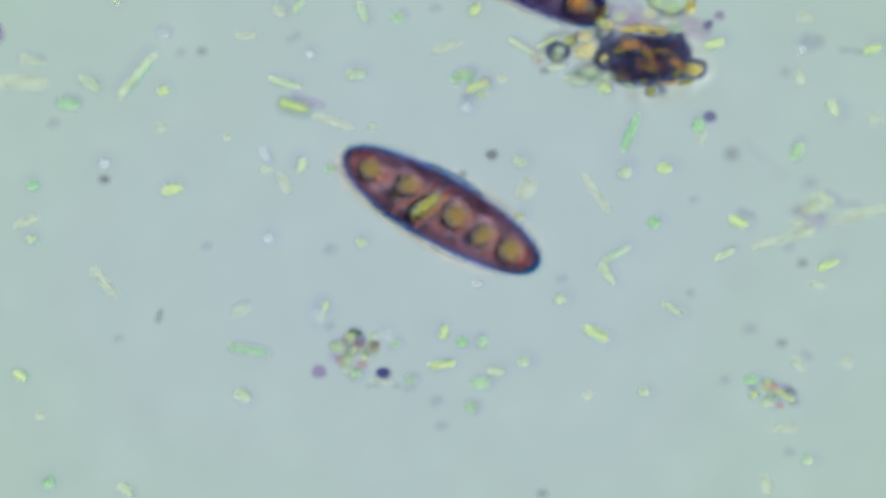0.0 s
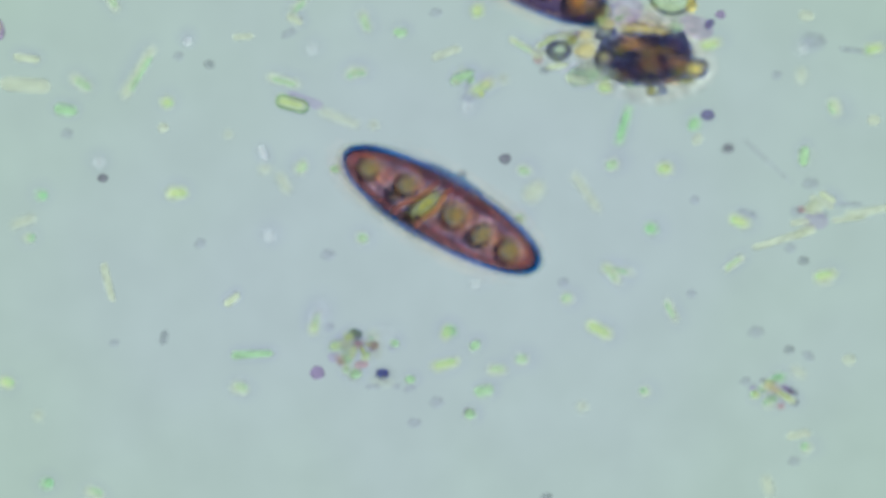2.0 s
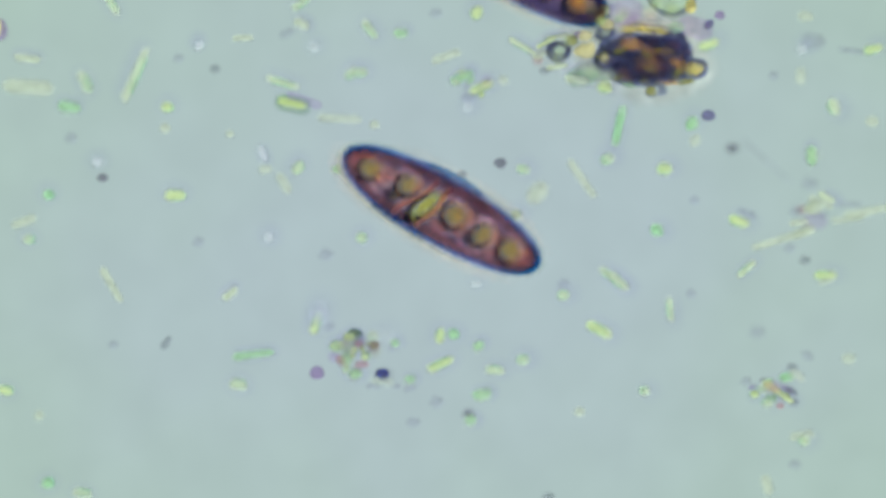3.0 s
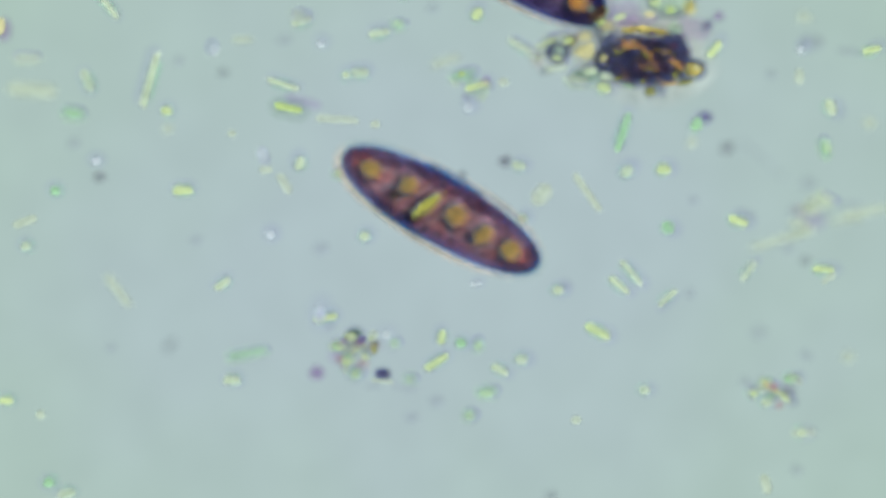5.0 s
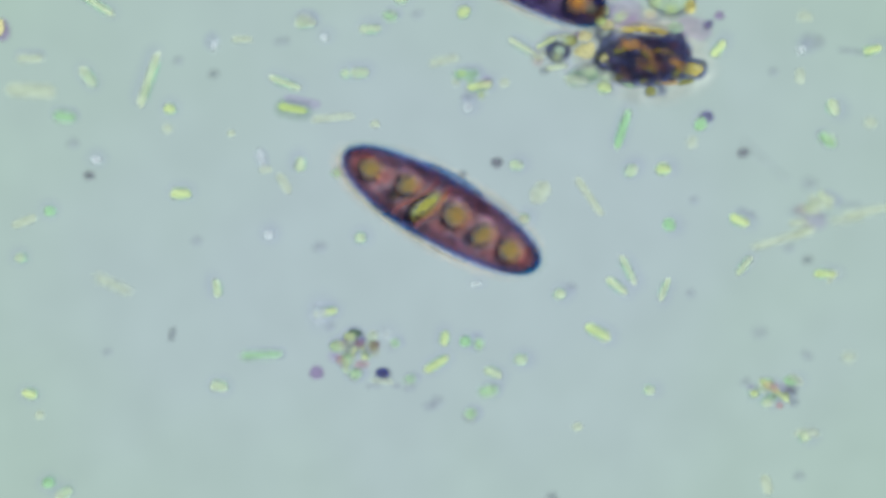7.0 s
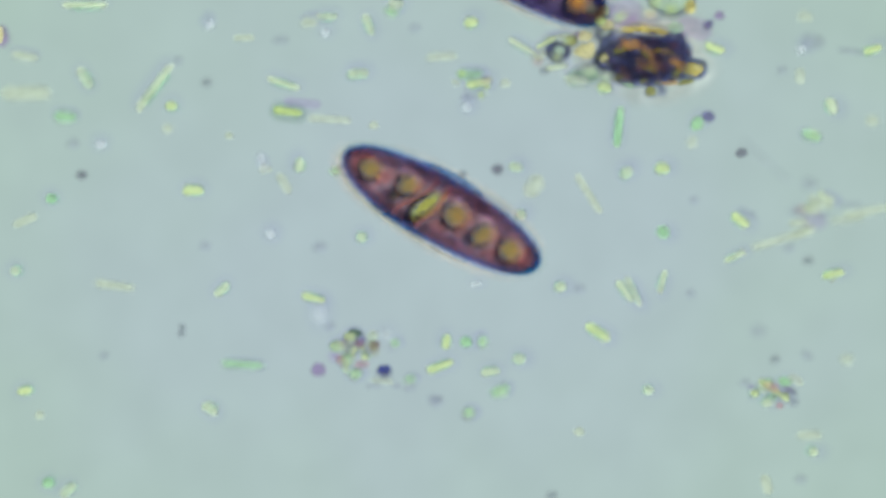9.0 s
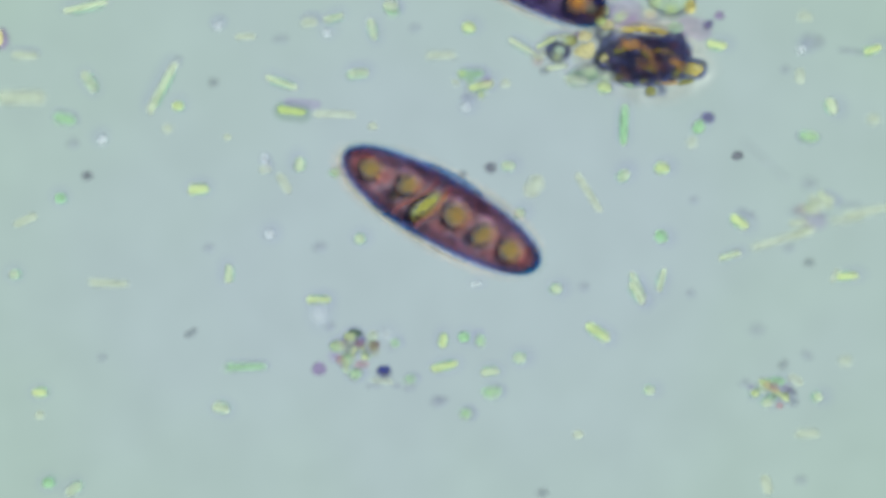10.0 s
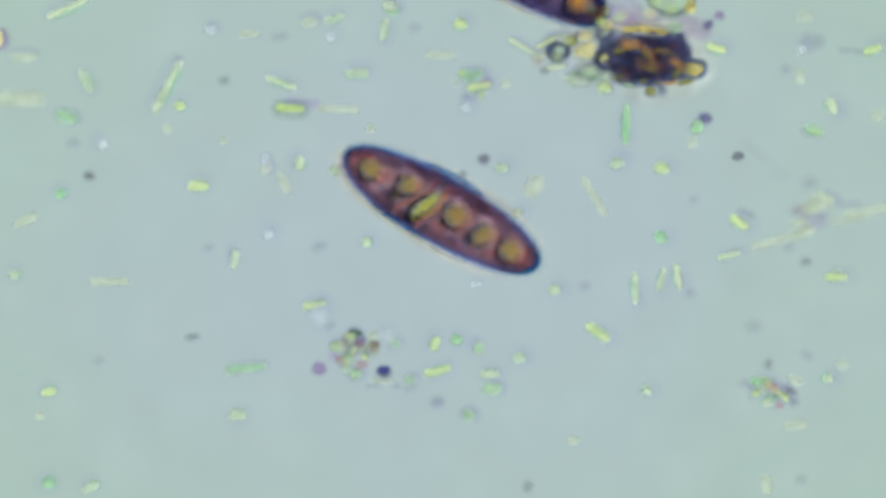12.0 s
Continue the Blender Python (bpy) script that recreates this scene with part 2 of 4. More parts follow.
def flat(bm, lift, k):
    """Flattens what lies at height lift."""
    for p in bm.verts:
        p.co.z = lift + (p.co.z - lift) * k
    return bm


def lens(rx, ry, rz, seed):
    """A drop with drawn-out ends."""
    bm = blob(1, 1, 1, seed, 0.12, 22, 13)
    for p in bm.verts:
        q = min(1.0, abs(p.co.x))
        p.co = Vector((p.co.x * rx, p.co.y * ry * (1 - 0.42 * q * q), p.co.z * rz))
    return bm


def drop_parts(cell, i, u, v, ra, rb, a, lime, dim):
    """An oil drop: its body, a painted highlight above, and the dark skin and base under it."""
    turn_m = Matrix.Rotation(radians(a), 4, "Z")
    shape = lens if lime else (lambda rx, ry, rz, seed: blob(rx, ry, rz, seed, 0.20, 20, 13))
    body = part("oil_drop", shape(ra * (0.90 if lime else 0.84), rb * (0.78 if lime else 0.84), rb * 0.8, i * 3.7 + 1), MAT["lime_drop" if lime else ("orange_drop" if dim else "drop")], cell,
                "lime-yellow oil drop" if lime else "amber oil drop")
    body.matrix_basis = pose(u, v, 0.004) @ turn_m
    if i < 6:
        # thin golden disc painted as the drop's highlight
        top = part("oil_film", shape(ra * 1.02, rb * 1.02, 0.003, i + 9), MAT["lime_gleam" if lime else "gleam"], cell, "painted golden highlight over the oil drop")
        top.matrix_basis = pose(u + 0.004, v + 0.001, 0.050) @ turn_m
    base = part("drop_base", shape(ra * 1.05, rb * (0.5 if lime else 1.05), 0.003, i + 21), MAT["drop_base"], cell, "dull grey underside of the oil drop")
    base.matrix_basis = pose(u - 0.003, v - 0.003, -0.036) @ turn_m

    def ring(grow, first, last, n):
        pts = []
        for k in range(n):
            q = 2 * pi * (first + (last - first) * k / n)
            w = 1 + 0.09 * noise.noise(Vector((cos(q) * 1.6, sin(q) * 1.6, i * 2.7)))
            pts.append((ra * (1.02 + grow) * w * cos(q), (rb + 0.003) * (1 + grow) * w * sin(q) * (1 - (0.30 if lime else 0) * cos(q) ** 2), 0))
        return pts

    heavy = radians(250 - a)      # the skin is thickest on one flank

    skin = part("drop_skin", tube(ring(0.10, 0, 1, 32), lambda q: (0.0050 if lime else (0.0044 if i < 6 else 0.0032)) * (1 + 0.45 * cos(2 * pi * q - heavy)), True, 6), MAT["skin"], cell, "dark skin round the oil drop")
    skin.matrix_basis = pose(u - 0.003, v - 0.003, -0.036 if not lime else -0.030) @ turn_m
    if i > 5:
        return
    # this arc paints the shaded crescent on one flank of the drop
    arc = part("drop_skin", tube(ring(0.02 if lime else 0.13, (250 - a - 150) / 360, (250 - a + 150) / 360, 26), lambda q: (0.0050 if lime else 0.0026) * sin(pi * q) ** 0.7 + 0.0004, False, 6), MAT["skin"], cell, "painted shade arc on the oil drop's flank")
    arc.matrix_basis = (pose(u - 0.004, v - 0.005, -0.004) if lime else pose(u - 0.001, v - 0.001, -0.002)) @ turn_m


def spore(place, turn, label, dim=False):
    ob = tagged(new("spore"), label, "spore")
    ob.matrix_basis = Matrix.Translation(place) @ Matrix.Rotation(radians(turn), 4, "Z")
    bm = bmesh.new()
    bmesh.ops.create_uvsphere(bm, u_segments=40, v_segments=40, radius=1)
    bmesh.ops.rotate(bm, verts=bm.verts, cent=(0, 0, 0), matrix=Matrix.Rotation(pi / 2, 3, "Y"))
    for p in bm.verts:
        u = p.co.x * LONG
        ring = hypot(p.co.y, p.co.z) or 1.0
        g = girth(u)
        p.co = Vector((u, p.co.y / ring * g, p.co.z / ring * g * 0.95))
    part("wall", bm, MAT["dark_wall" if dim else "wall"], ob, "thin clear purple wall" if dim else "thin clear reddish-brown wall")

    def loop(inset, lift, first=0, last=96):
        return [outline(2 * pi * (k + 0.5) / 96, inset, lift) for k in range(first, last)]

    def swell(r):
        return lambda q: r * sin(pi * q) + 0.0005

    part("rim", tube(loop(0.0050, 0.0), lambda q: 0.0042 + 0.0012 * sin(q * 31), True), MAT["rim"], ob, "dark navy rim of the wall")
    part("rim", flat(tube(loop(0.0125, 0.036), lambda q: 0.0108 + 0.0025 * sin(q * 23 + 1), True), 0.036, 0.3), MAT["upper_rim"], ob, "broad navy upper rim of the wall")
    part("rim", tube(loop(0.0032, -0.034), lambda q: 0.0048 + 0.0012 * sin(q * 19), True, 6), MAT["lower_rim"], ob, "blue lower rim of the wall")
    part("rim", flat(tube(loop(0.0130, -0.036), lambda q: 0.0078 + 0.002 * sin(q * 25 + 2), True, 8), -0.036, 0.4), MAT["dark_wall" if dim else "ember"], ob, "reddish inner edge of the wall")
    part("end_cap", tube(loop(0.0008, -0.012, -14, 10), swell(0.0050), sides=6), MAT["blue_rim"], ob, "bright blue end of the rim")
    part("end_cap", tube(loop(0.0006, -0.03, 34, 52), swell(0.0045), sides=6), MAT["blue_rim"], ob, "bright blue end of the rim")
    part("collar", tube(loop(-0.0030, -0.006, 19, 30), swell(0.0076), sides=6), MAT["blue_rim"], ob, "bright blue stretch of the rim")
    part("collar", tube(loop(-0.0010, -0.006, 62, 73), swell(0.0052), sides=6), MAT["blue_rim"], ob, "bright blue stretch of the rim")
    # pale strands outside the wall paint its bright halo, one height per focus
    part("sheath", tube(loop(-0.0110, 0.046, 44, 66), swell(0.0042), sides=6), MAT["glow"], ob, "painted peach-coloured glow along the wall")
    part("sheath", tube(loop(-0.0080, 0.046, 64, 88), swell(0.0034), sides=6), MAT["glow"], ob, "painted peach-coloured glow along the wall")
    part("sheath", tube(loop(-0.0075, 0.046, 3, 34), swell(0.0036), sides=6), MAT["glow"], ob, "painted peach-coloured glow along the wall")
    part("sheath", tube(loop(-0.0070, 0.006, 44, 84), swell(0.0046), sides=6), MAT["halo"], ob, "painted pale yellow halo along the wall")
    part("sheath", tube(loop(-0.0075, -0.034, 30, 62), swell(0.0040), sides=6), MAT["mint"], ob, "painted pale green lower halo along the wall")
    part("sheath", tube(loop(-0.0070, -0.034, -14, 26), swell(0.0036), sides=6), MAT["mint"], ob, "painted pale green lower halo along the wall")
    for i, (u, v, ra, rb, a) in enumerate(DROPS):
        cell = part("cell", cell_mesh(i, 0.034), MAT["dim_cell" if dim else ("red_cell" if i in (0, 5) else "cell")], ob, "purple-brown cell")
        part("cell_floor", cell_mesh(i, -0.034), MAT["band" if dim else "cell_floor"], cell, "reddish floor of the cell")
        drop_parts(cell, i, u, v, ra, rb, a, i == 2, dim)
        if i == 1:
            drop_parts(cell, 7, -0.084, -0.017, 0.013, 0.009, 62, False, dim)
    # bands paint the shading along the spore's sides; the patches are pigment
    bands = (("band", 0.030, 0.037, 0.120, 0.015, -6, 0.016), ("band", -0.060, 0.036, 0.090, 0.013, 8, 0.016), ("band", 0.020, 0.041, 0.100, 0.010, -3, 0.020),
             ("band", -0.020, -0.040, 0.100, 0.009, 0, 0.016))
    patches = () if dim else (
        ("red", -0.118, -0.004, 0.014, 0.011, 40, 0), ("red", 0.170, 0.002, 0.009, 0.021, 0, 0), ("red", 0.112, -0.024, 0.016, 0.008, 20, 0),
        ("red", 0.002, 0.030, 0.014, 0.010, 60, 0), ("red", 0.048, -0.014, 0.012, 0.013, 0, -0.01), ("red", -0.052, 0.020, 0.006, 0.016, -20, 0), ("red", -0.168, 0.018, 0.018, 0.008, 28, -0.006),
        ("red", 0.010, -0.026, 0.020, 0.010, 10, -0.02), ("red", 0.055, 0.018, 0.012, 0.016, 0, -0.03), ("red", 0.116, 0.004, 0.010, 0.018, 20, -0.03), ("red", -0.106, 0.012, 0.014, 0.012, 0, -0.03),
        ("dark", -0.094, -0.018, 0.014, 0.008, 50, -0.004), ("dark", 0.066, -0.018, 0.012, 0.008, 70, 0), ("dark", 0.056, 0.034, 0.030, 0.007, 2, 0.012),
        ("dark", -0.118, 0.026, 0.024, 0.008, 14, 0.014), ("dark", 0.116, 0.024, 0.020, 0.008, -14, 0.012), ("dark", 0.106, 0.016, 0.018, 0.011, -20, -0.034), ("dark", -0.104, -0.022, 0.020, 0.008, -16, -0.032),
        ("dark", 0.050, -0.030, 0.024, 0.009, 6, -0.034))
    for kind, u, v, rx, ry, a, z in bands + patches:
        spotted = part("pigment", blob(rx, ry, 0.005, u * 90, 0.35, 18, 10), MAT[kind if kind == "band" else kind + "_pigment"], ob, "reddish pigmented patch" if kind == "red" else "dark patch, standing for pigment and for side shading")
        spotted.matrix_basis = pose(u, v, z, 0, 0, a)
    for k, (u0, lean) in enumerate(SEPTA):
        if k not in (1, 2) or dim:
            continue

        def bar(z, push, reach):
            return [(u0 + push + lean * v + 0.003 * sin(v * 90 + k), v, z) for v in np.linspace(-reach, reach * 0.92, 14)]

        part("septum", tube(bar(-0.008, 0, 0.046), lambda q: 0.0042 * (0.6 + 0.4 * cos(pi * q) ** 2)), MAT["septum"], ob, "salmon-pink cross wall")
        part("septum", tube(bar(-0.035, -0.001, 0.047), lambda q: 0.0052 * (0.7 + 0.3 * sin(pi * q) ** 2)), MAT["low_septum"], ob, "orange lower edge of the cross wall")
        part("septum", tube(bar(0.044, 0.001 if k == 1 else 0.004, 0.040), lambda q: 0.0055), MAT["upper_rim"], ob, "dark upper edge of the cross wall")
    return ob


spore(spot(780, 372, 0.056), -29.8, "reddish-brown spindle-shaped spore with six amber oil drops")
spore(spot(900, -69, 0.056), -30.5, "dark ripe purple spore with amber oil drops", True)


# ---- bacteria and grains ----
WORDS = {"yellow": "bright yellow-green", "pale": "pale yellowish", "white": "clear whitish", "green": "soft green", "faint": "faint blurred",
         "dark": "dark grey", "navy": "navy-blue", "violet": "violet", "shade": "smoky grey", "pink": "pink", "brown": "brown",
         "ink": "ink-dark", "indigo": "indigo", "lilac": "lilac", "lime": "lime-green", "amber": "amber", "gold": "golden", "straw": "straw-coloured", "olive": "olive", "green_dark": "dark green"}
count = 0


def mote(kind, size, z, *rows, bend=None):
    """A bacterium or grain: size (length, width) in mm, height, and where it lies: (t, x, y, turn), with a new height or without, or one (x, y, turn)."""
    global count
    count += 1
    length, width = size[0] / 1000, size[1] / 1000
    rod = length > 1.35 * width
    name = "bacterium" if kind in ("yellow", "pale", "white", "green", "faint", "lime") else "grain"
    if rod:
        bend = (random.uniform(-0.09, 0.09) if bend is None else bend) * length
        bm = capsule(length * 1.08, width * 1.28, bend, random.uniform(-0.15, 0.15), count)
    else:
        bm = blob(length / 2, width / 2, min(length, width) / 3.4, count, 0.26, 22, 13)
    if name == "bacterium":
        for p in bm.verts:
            p.co.z *= 0.5
    ob = new(name, mesh_of(name, bm, MAT[kind]))
    if name == "bacterium":
        k = 0.76
        if rod:
            inner = capsule(length - width * 0.20, width * k, bend, 0.1, count + 6, 10, 17)
            film = capsule(length + width * 0.6, width * 1.6, bend, 0, count + 10, 10, 9)
        else:
            inner = blob(length * k / 2, width * k / 2, width * k / 2, count + 5, 0.1, 10, 7)
            film = blob(length * 0.8, width * 0.8, width * 0.6, count + 9, 0.1, 10, 7)
        for p in inner.verts:
            p.co.z *= 0.35
        part("core", inner, MAT[kind + "_core"], ob, "brighter core").location.z = width * 0.22
        for p in film.verts:
            p.co.z *= 0.3
        # offset lilac tint paints the optical fringe at the cell's side
        if kind != "faint":
            part("fringe", film, MAT["fringe"], ob, "lilac optical fringe painted beside the cell").location = (0.005, 0.003, 0.050)
        # added low core imitates the cell's green look in low focus
        if kind in ("yellow", "green", "pale") and z > 0.04:
            low = capsule(length * 0.7, width * 0.72, bend, 0, count + 3, 8, 9) if rod else blob(length * 0.36, width * 0.36, width * 0.2, count + 3, 0.15, 10, 7)
            part("base", low, MAT["base"], ob, "added green core that shows in low focus").location.z = 0.022 - z
        # added upper spot paints the cell's yellow gleam in high focus
        if kind == "green" and z < 0.05 and length < 0.04:
            high = capsule(length * 0.62, width * 0.62, bend, 0, count + 4, 8, 9) if rod else blob(length * 0.3, width * 0.3, width * 0.2, count + 4, 0.15, 10, 7)
            part("cap", high, MAT["yellow"], ob, "painted yellow gleam that shows in high focus").location.z = 0.094 - z
    elif kind in ("shade", "dark"):
        inner = capsule(length * 0.8, width * 0.75, bend, 0, count + 2, 10, 11) if rod else blob(length * 0.31, width * 0.31, width * 0.2, count + 2, 0.2, 14, 9)
        part("core", inner, MAT[kind], ob, "denser core")
    shape = "rod-shaped" if rod and name == "bacterium" else ("long" if rod else "round")
    tagged(ob, WORDS[kind] + " " + shape + " " + name + " adrift in the water", name,
           "bacteria in the water" if name == "bacterium" else "grains in the water")
    if len(rows[0]) == 3:
        x, y, a = rows[0]
        ob.matrix_basis = Matrix.Translation(spot(x, y, z)) @ Matrix.Rotation(radians(a), 4, "Z")
    else:
        keys = [(t, Matrix.Translation(spot(x, y, *(depth or (z,)))) @ Matrix.Rotation(radians(a), 4, "Z")) for t, x, y, a, *depth in rows]
        if keys[-1][0] < 12:
            keys.append((12.0, keys[-1][1]))
        ob.matrix_basis = keys[0][1]
        MOVES.append((ob, keys))
    return ob



MID, LOW, DEEP = 0.062, 0.031, 0.034
# upper left
mote("pale", (48, 15), LOW, (0, 55, 107, -13), (1, 52, 106, -7), (2.5, 50, 105, -8), (5, 47, 104, 0), (5.5, 46, 104, 0), (6.5, 52, 106, -3), (7, 53, 104, 0), (9, 44, 100, -10), (9.5, 44, 98, -7), (11.5, 44, 101, 0), (12, 44, 101, 0))
mote("faint", (86, 26), LOW, (0, 40, 145, -3), (6, 55, 160, -5), (9, 45, 165, 0), (10.5, 35, 175, 0))
mote("pale", (44, 18), MID, (0, 158, 147, -32), (1, 150, 149, -31), (2, 145, 148, -35), (2.5, 152, 146, -68), (3, 151, 146, -65), (5, 153, 142, -68), (5.5, 155, 139, -65), (6, 150, 138, -63), (6.5, 153, 139, -65), (7, 155, 136, -55), (9, 150, 138, -59), (9.5, 152, 144, -63), (10, 158, 145, -58), (11, 152, 146, -62), (12, 152, 143, -62))
mote("pale", (100, 17), MID, (0, 238, 130, 50), (1, 234, 123, 53), (1.5, 237, 125, 50), (2, 243, 127, 59), (2.5, 234, 129, 66), (3, 236, 131, 66), (5, 260, 139, 74), (5.5, 260, 139, 72), (6, 256, 142, 79), (6.5, 252, 141, 80), (7, 259, 139, 71), (9, 270, 152, 53), (9.5, 273, 152, 55), (10, 283, 153, 62), (11, 287, 159, 67), (11.5, 285, 158, 63), (12, 292, 152, 62), bend=-0.13)
mote("yellow", (22, 16), MID, (0, 289, 161, 0), (0.5, 289, 168, 0), (1, 297, 173, 0), (2.5, 297, 187, 0), (5, 294, 196, -11), (5.5, 299, 196, -13), (6, 315, 196, -15), (7, 300, 193, -10), (9, 303, 188, 0), (10.5, 318, 188, 0))
mote("green", (42, 20), LOW, (0, 122, 184, -5), (1, 121, 190, -7), (1.5, 118, 196, -8), (2, 119, 196, -9), (2.5, 119, 188, -10), (3, 124, 190, -10), (5, 129, 201, -10), (6, 126, 201, -10), (6.5, 113, 202, -9), (7, 115, 207, -8), (9, 116, 207, -5), (10, 115, 211, -15), (11, 112, 208, -20), (11.5, 113, 208, -20), (12, 119, 207, -20))
mote("shade", (24, 20), LOW, (0, 95, 220, 0), (2.5, 125, 242, 0), (6, 130, 255, 0))
mote("faint", (20, 18), DEEP, (0, 285, 226, 0), (6, 296, 228, 0))
mote("pale", (80, 15), MID, (0, 190, -25, -60), (6, 178, 4, -45), (9, 150, 9, 0), (10.5, 152, 13, 17), (12, 120, 15, 25))
mote("white", (30, 14), DEEP, (0, 469, 273, -60), (0.5, 464, 268, -61), (1, 467, 271, -62), (5, 464, 274, -72), (5.5, 464, 277, -74), (6, 462, 276, -75), (7, 462, 279, -74), (9, 464, 286, -72), (10.5, 472, 286, -70))
mote("pale", (32, 18), LOW, (0, 495, 20, -40), (0.5, 496, 15, -38), (1, 487, 11, -36), (2.5, 535, 45, -30), (5, 530, 29, -23), (5.5, 536, 44, -21), (6, 540, 48, -20), (6.5, 538, 48, -17), (7, 540, 35, -13), (9, 548, 40, 0))
mote("pale", (38, 12), MID, (0, 527, 11, 50), (0.5, 527, 17, 48), (1, 518, 12, 46), (1.5, 521, 20, 44), (2.5, 534, 4, 40), (6, 533, 46, 10), (9, 578, 30, 0), (10.5, 592, 33, 20))
mote("pale", (60, 14), MID, (0, 503, 148, -16), (1, 501, 146, -16), (1.5, 505, 145, -14), (2.5, 500, 147, -17), (5, 500, 150, -18), (6, 500, 149, -18), (6.5, 507, 149, -19), (7, 504, 148, -21), (9, 501, 149, -18), (9.5, 497, 148, -20), (10.5, 498, 147, -20), (11, 495, 146, -18), (12, 497, 148, -20))
rod_cell = mote("lime", (50, 15), MID, (0, 520, 188, -15), (1, 517, 186, -15), (1.5, 521, 185, -14), (2, 517, 184, -15), (2.5, 518, 181, -14), (3, 517, 184, -13), (5, 510, 191, -12), (5.5, 508, 190, -12), (6, 513, 193, -11), (6.5, 512, 193, -10), (7, 518, 193, -10), (9, 509, 198, -8), (9.5, 510, 201, -6), (10, 516, 197, -7), (11, 513, 195, -8), (11.5, 515, 193, -6), (12, 513, 192, -3))
wall_line = [(0.018 * (1 if abs(q) < pi / 2 else -1) + 0.009 * cos(q), 0.0095 * sin(q), -0.045) for q in np.linspace(-pi + 0.1, pi - 0.1, 24)]
part("cell_wall", tube(wall_line, 0.0026, True, 6), MAT["green_wall"], rod_cell, "dark green cell wall")
# paints the violet haze beside the lime rod, built like a grain
mote("lilac", (62, 16), 0.04, (0, 545, 179, -20), (6, 535, 180, -14), (10.5, 535, 184, -4))
mote("faint", (74, 15), MID, (0, 590, 214, -17), (0.5, 596, 217, -17), (1, 598, 211, -8), (1.5, 602, 212, -15), (2, 602, 209, -21), (3, 601, 209, -3), (6, 590, 210, -4), (6.5, 587, 208, 0), (7, 589, 207, 5), (9, 583, 210, -4), (9.5, 589, 210, -4), (10, 592, 201, -2), (11, 599, 198, -2), (11.5, 599, 198, -5), (12, 598, 192, -2))
mote("shade", (20, 18), LOW, (0, 320, 95, 0), (6, 315, 108, 0))
mote("dark", (20, 18), LOW, (0, 358, 92, 0), (0.5, 351, 103, -6), (1, 358, 107, -12), (2, 372, 116, -20), (2.5, 386, 124, -30), (3, 381, 123, -20), (5, 394, 129, -9), (5.5, 392, 136, -4), (6, 387, 132, 0), (7, 378, 132, 0), (9, 366, 147, 0), (9.5, 366, 139, 0), (10, 378, 147, 0), (10.5, 383, 144, 0), (11, 381, 144, 0), (11.5, 387, 150, 0), (12, 397, 144, 0))
mote("white", (22, 18), DEEP, (0, 290, 62, 0), (6, 382, 90, 80), (9, 371, 44, 60), (9.5, 372, 41, 40), (10, 386, 46, 20), (11, 375, 58, 0), (11.5, 374, 54, 0))
mote("white", (22, 18), MID, (0, 185, 290, 0), (6, 168, 285, 0), (9, 178, 256, 0), (9.5, 172, 246, 27), (10, 181, 248, 53), (10.5, 179, 236, 80), (11, 188, 242, 80), (11.5, 190, 246, 80), (12, 181, 256, 80))
mote("violet", (24, 36), LOW, (0, -6, 60, 0), (6, 5, 52, 0), (10.5, 3, 70, 0))
mote("straw", (16, 30), MID, (0, -14, 60, 0), (6, 0, 45, 0), (10.5, -2, 68, 0))
# upper middle
mote("pale", (40, 15), MID, (0, 641, 21, -67), (0.5, 644, 24, -69), (1, 638, 27, -69), (1.5, 642, 32, -70), (2.5, 650, 48, -65), (5, 671, 58, 9), (5.5, 672, 55, 8), (6, 663, 54, 22), (9, 652, 44, -70), (10.5, 665, 55, -80), (12, 680, 52, -100))
mote("green", (26, 15), LOW, (0, 704, 31, 0), (0.5, 694, 32, 0), (1, 684, 41, 0), (1.5, 701, 54, 0), (2.5, 710, 60, 0), (5, 704, 44, -11), (5.5, 704, 38, -13), (6, 691, 37, -15), (6.5, 692, 38, -14), (7, 691, 29, -14), (10.5, 695, 20, -10))
mote("pale", (28, 18), MID, (0, 730, -20, 0), (6, 712, -10, 0), (9, 700, 8, 0), (10.5, 690, 10, 0))
mote("pale", (34, 17), MID, (0, 633, 130, -5), (2.5, 634, 128, -5), (6, 637, 128, 0), (9, 636, 130, 0), (10.5, 637, 129, 3))
mote("faint", (54, 16), DEEP, (0, 790, 82, 20), (6, 788, 108, 15), (10.5, 780, 97, 0))
mote("shade", (26, 20), LOW, (0, 772, 16, 0), (2.5, 772, 25, 0), (5.5, 762, 13, 0), (6, 748, 14, 0), (9, 735, 50, 0))
mote("yellow", (26, 18), MID, (0, 841, 17, 60), (0.5, 844, 21, 60), (1, 842, 17, 60), (2, 845, 20, 60), (2.5, 842, 15, 60), (3, 844, 23, 59), (5, 845, 24, 53), (5.5, 842, 20, 51), (6, 838, 23, 50), (6.5, 824, 24, 43), (7, 821, 21, 37), (9, 834, 40, 10), (9.5, 833, 41, 0), (10, 830, 49, -10), (10.5, 824, 50, -20), (11, 824, 49, -17), (11.5, 816, 46, -13), (12, 815, 43, -10))
mote("yellow", (46, 16), MID, (0, 845, 152, 30), (0.5, 848, 153, 30), (1.5, 845, 156, 29), (2, 854, 155, 30), (2.5, 855, 154, 31), (3, 852, 155, 25), (5, 845, 152, 17), (7, 849, 152, 13), (9, 848, 147, 13), (9.5, 853, 152, 16), (10.5, 849, 152, 13), (11, 848, 156, 13), (11.5, 846, 155, 12), (12, 848, 153, 14))
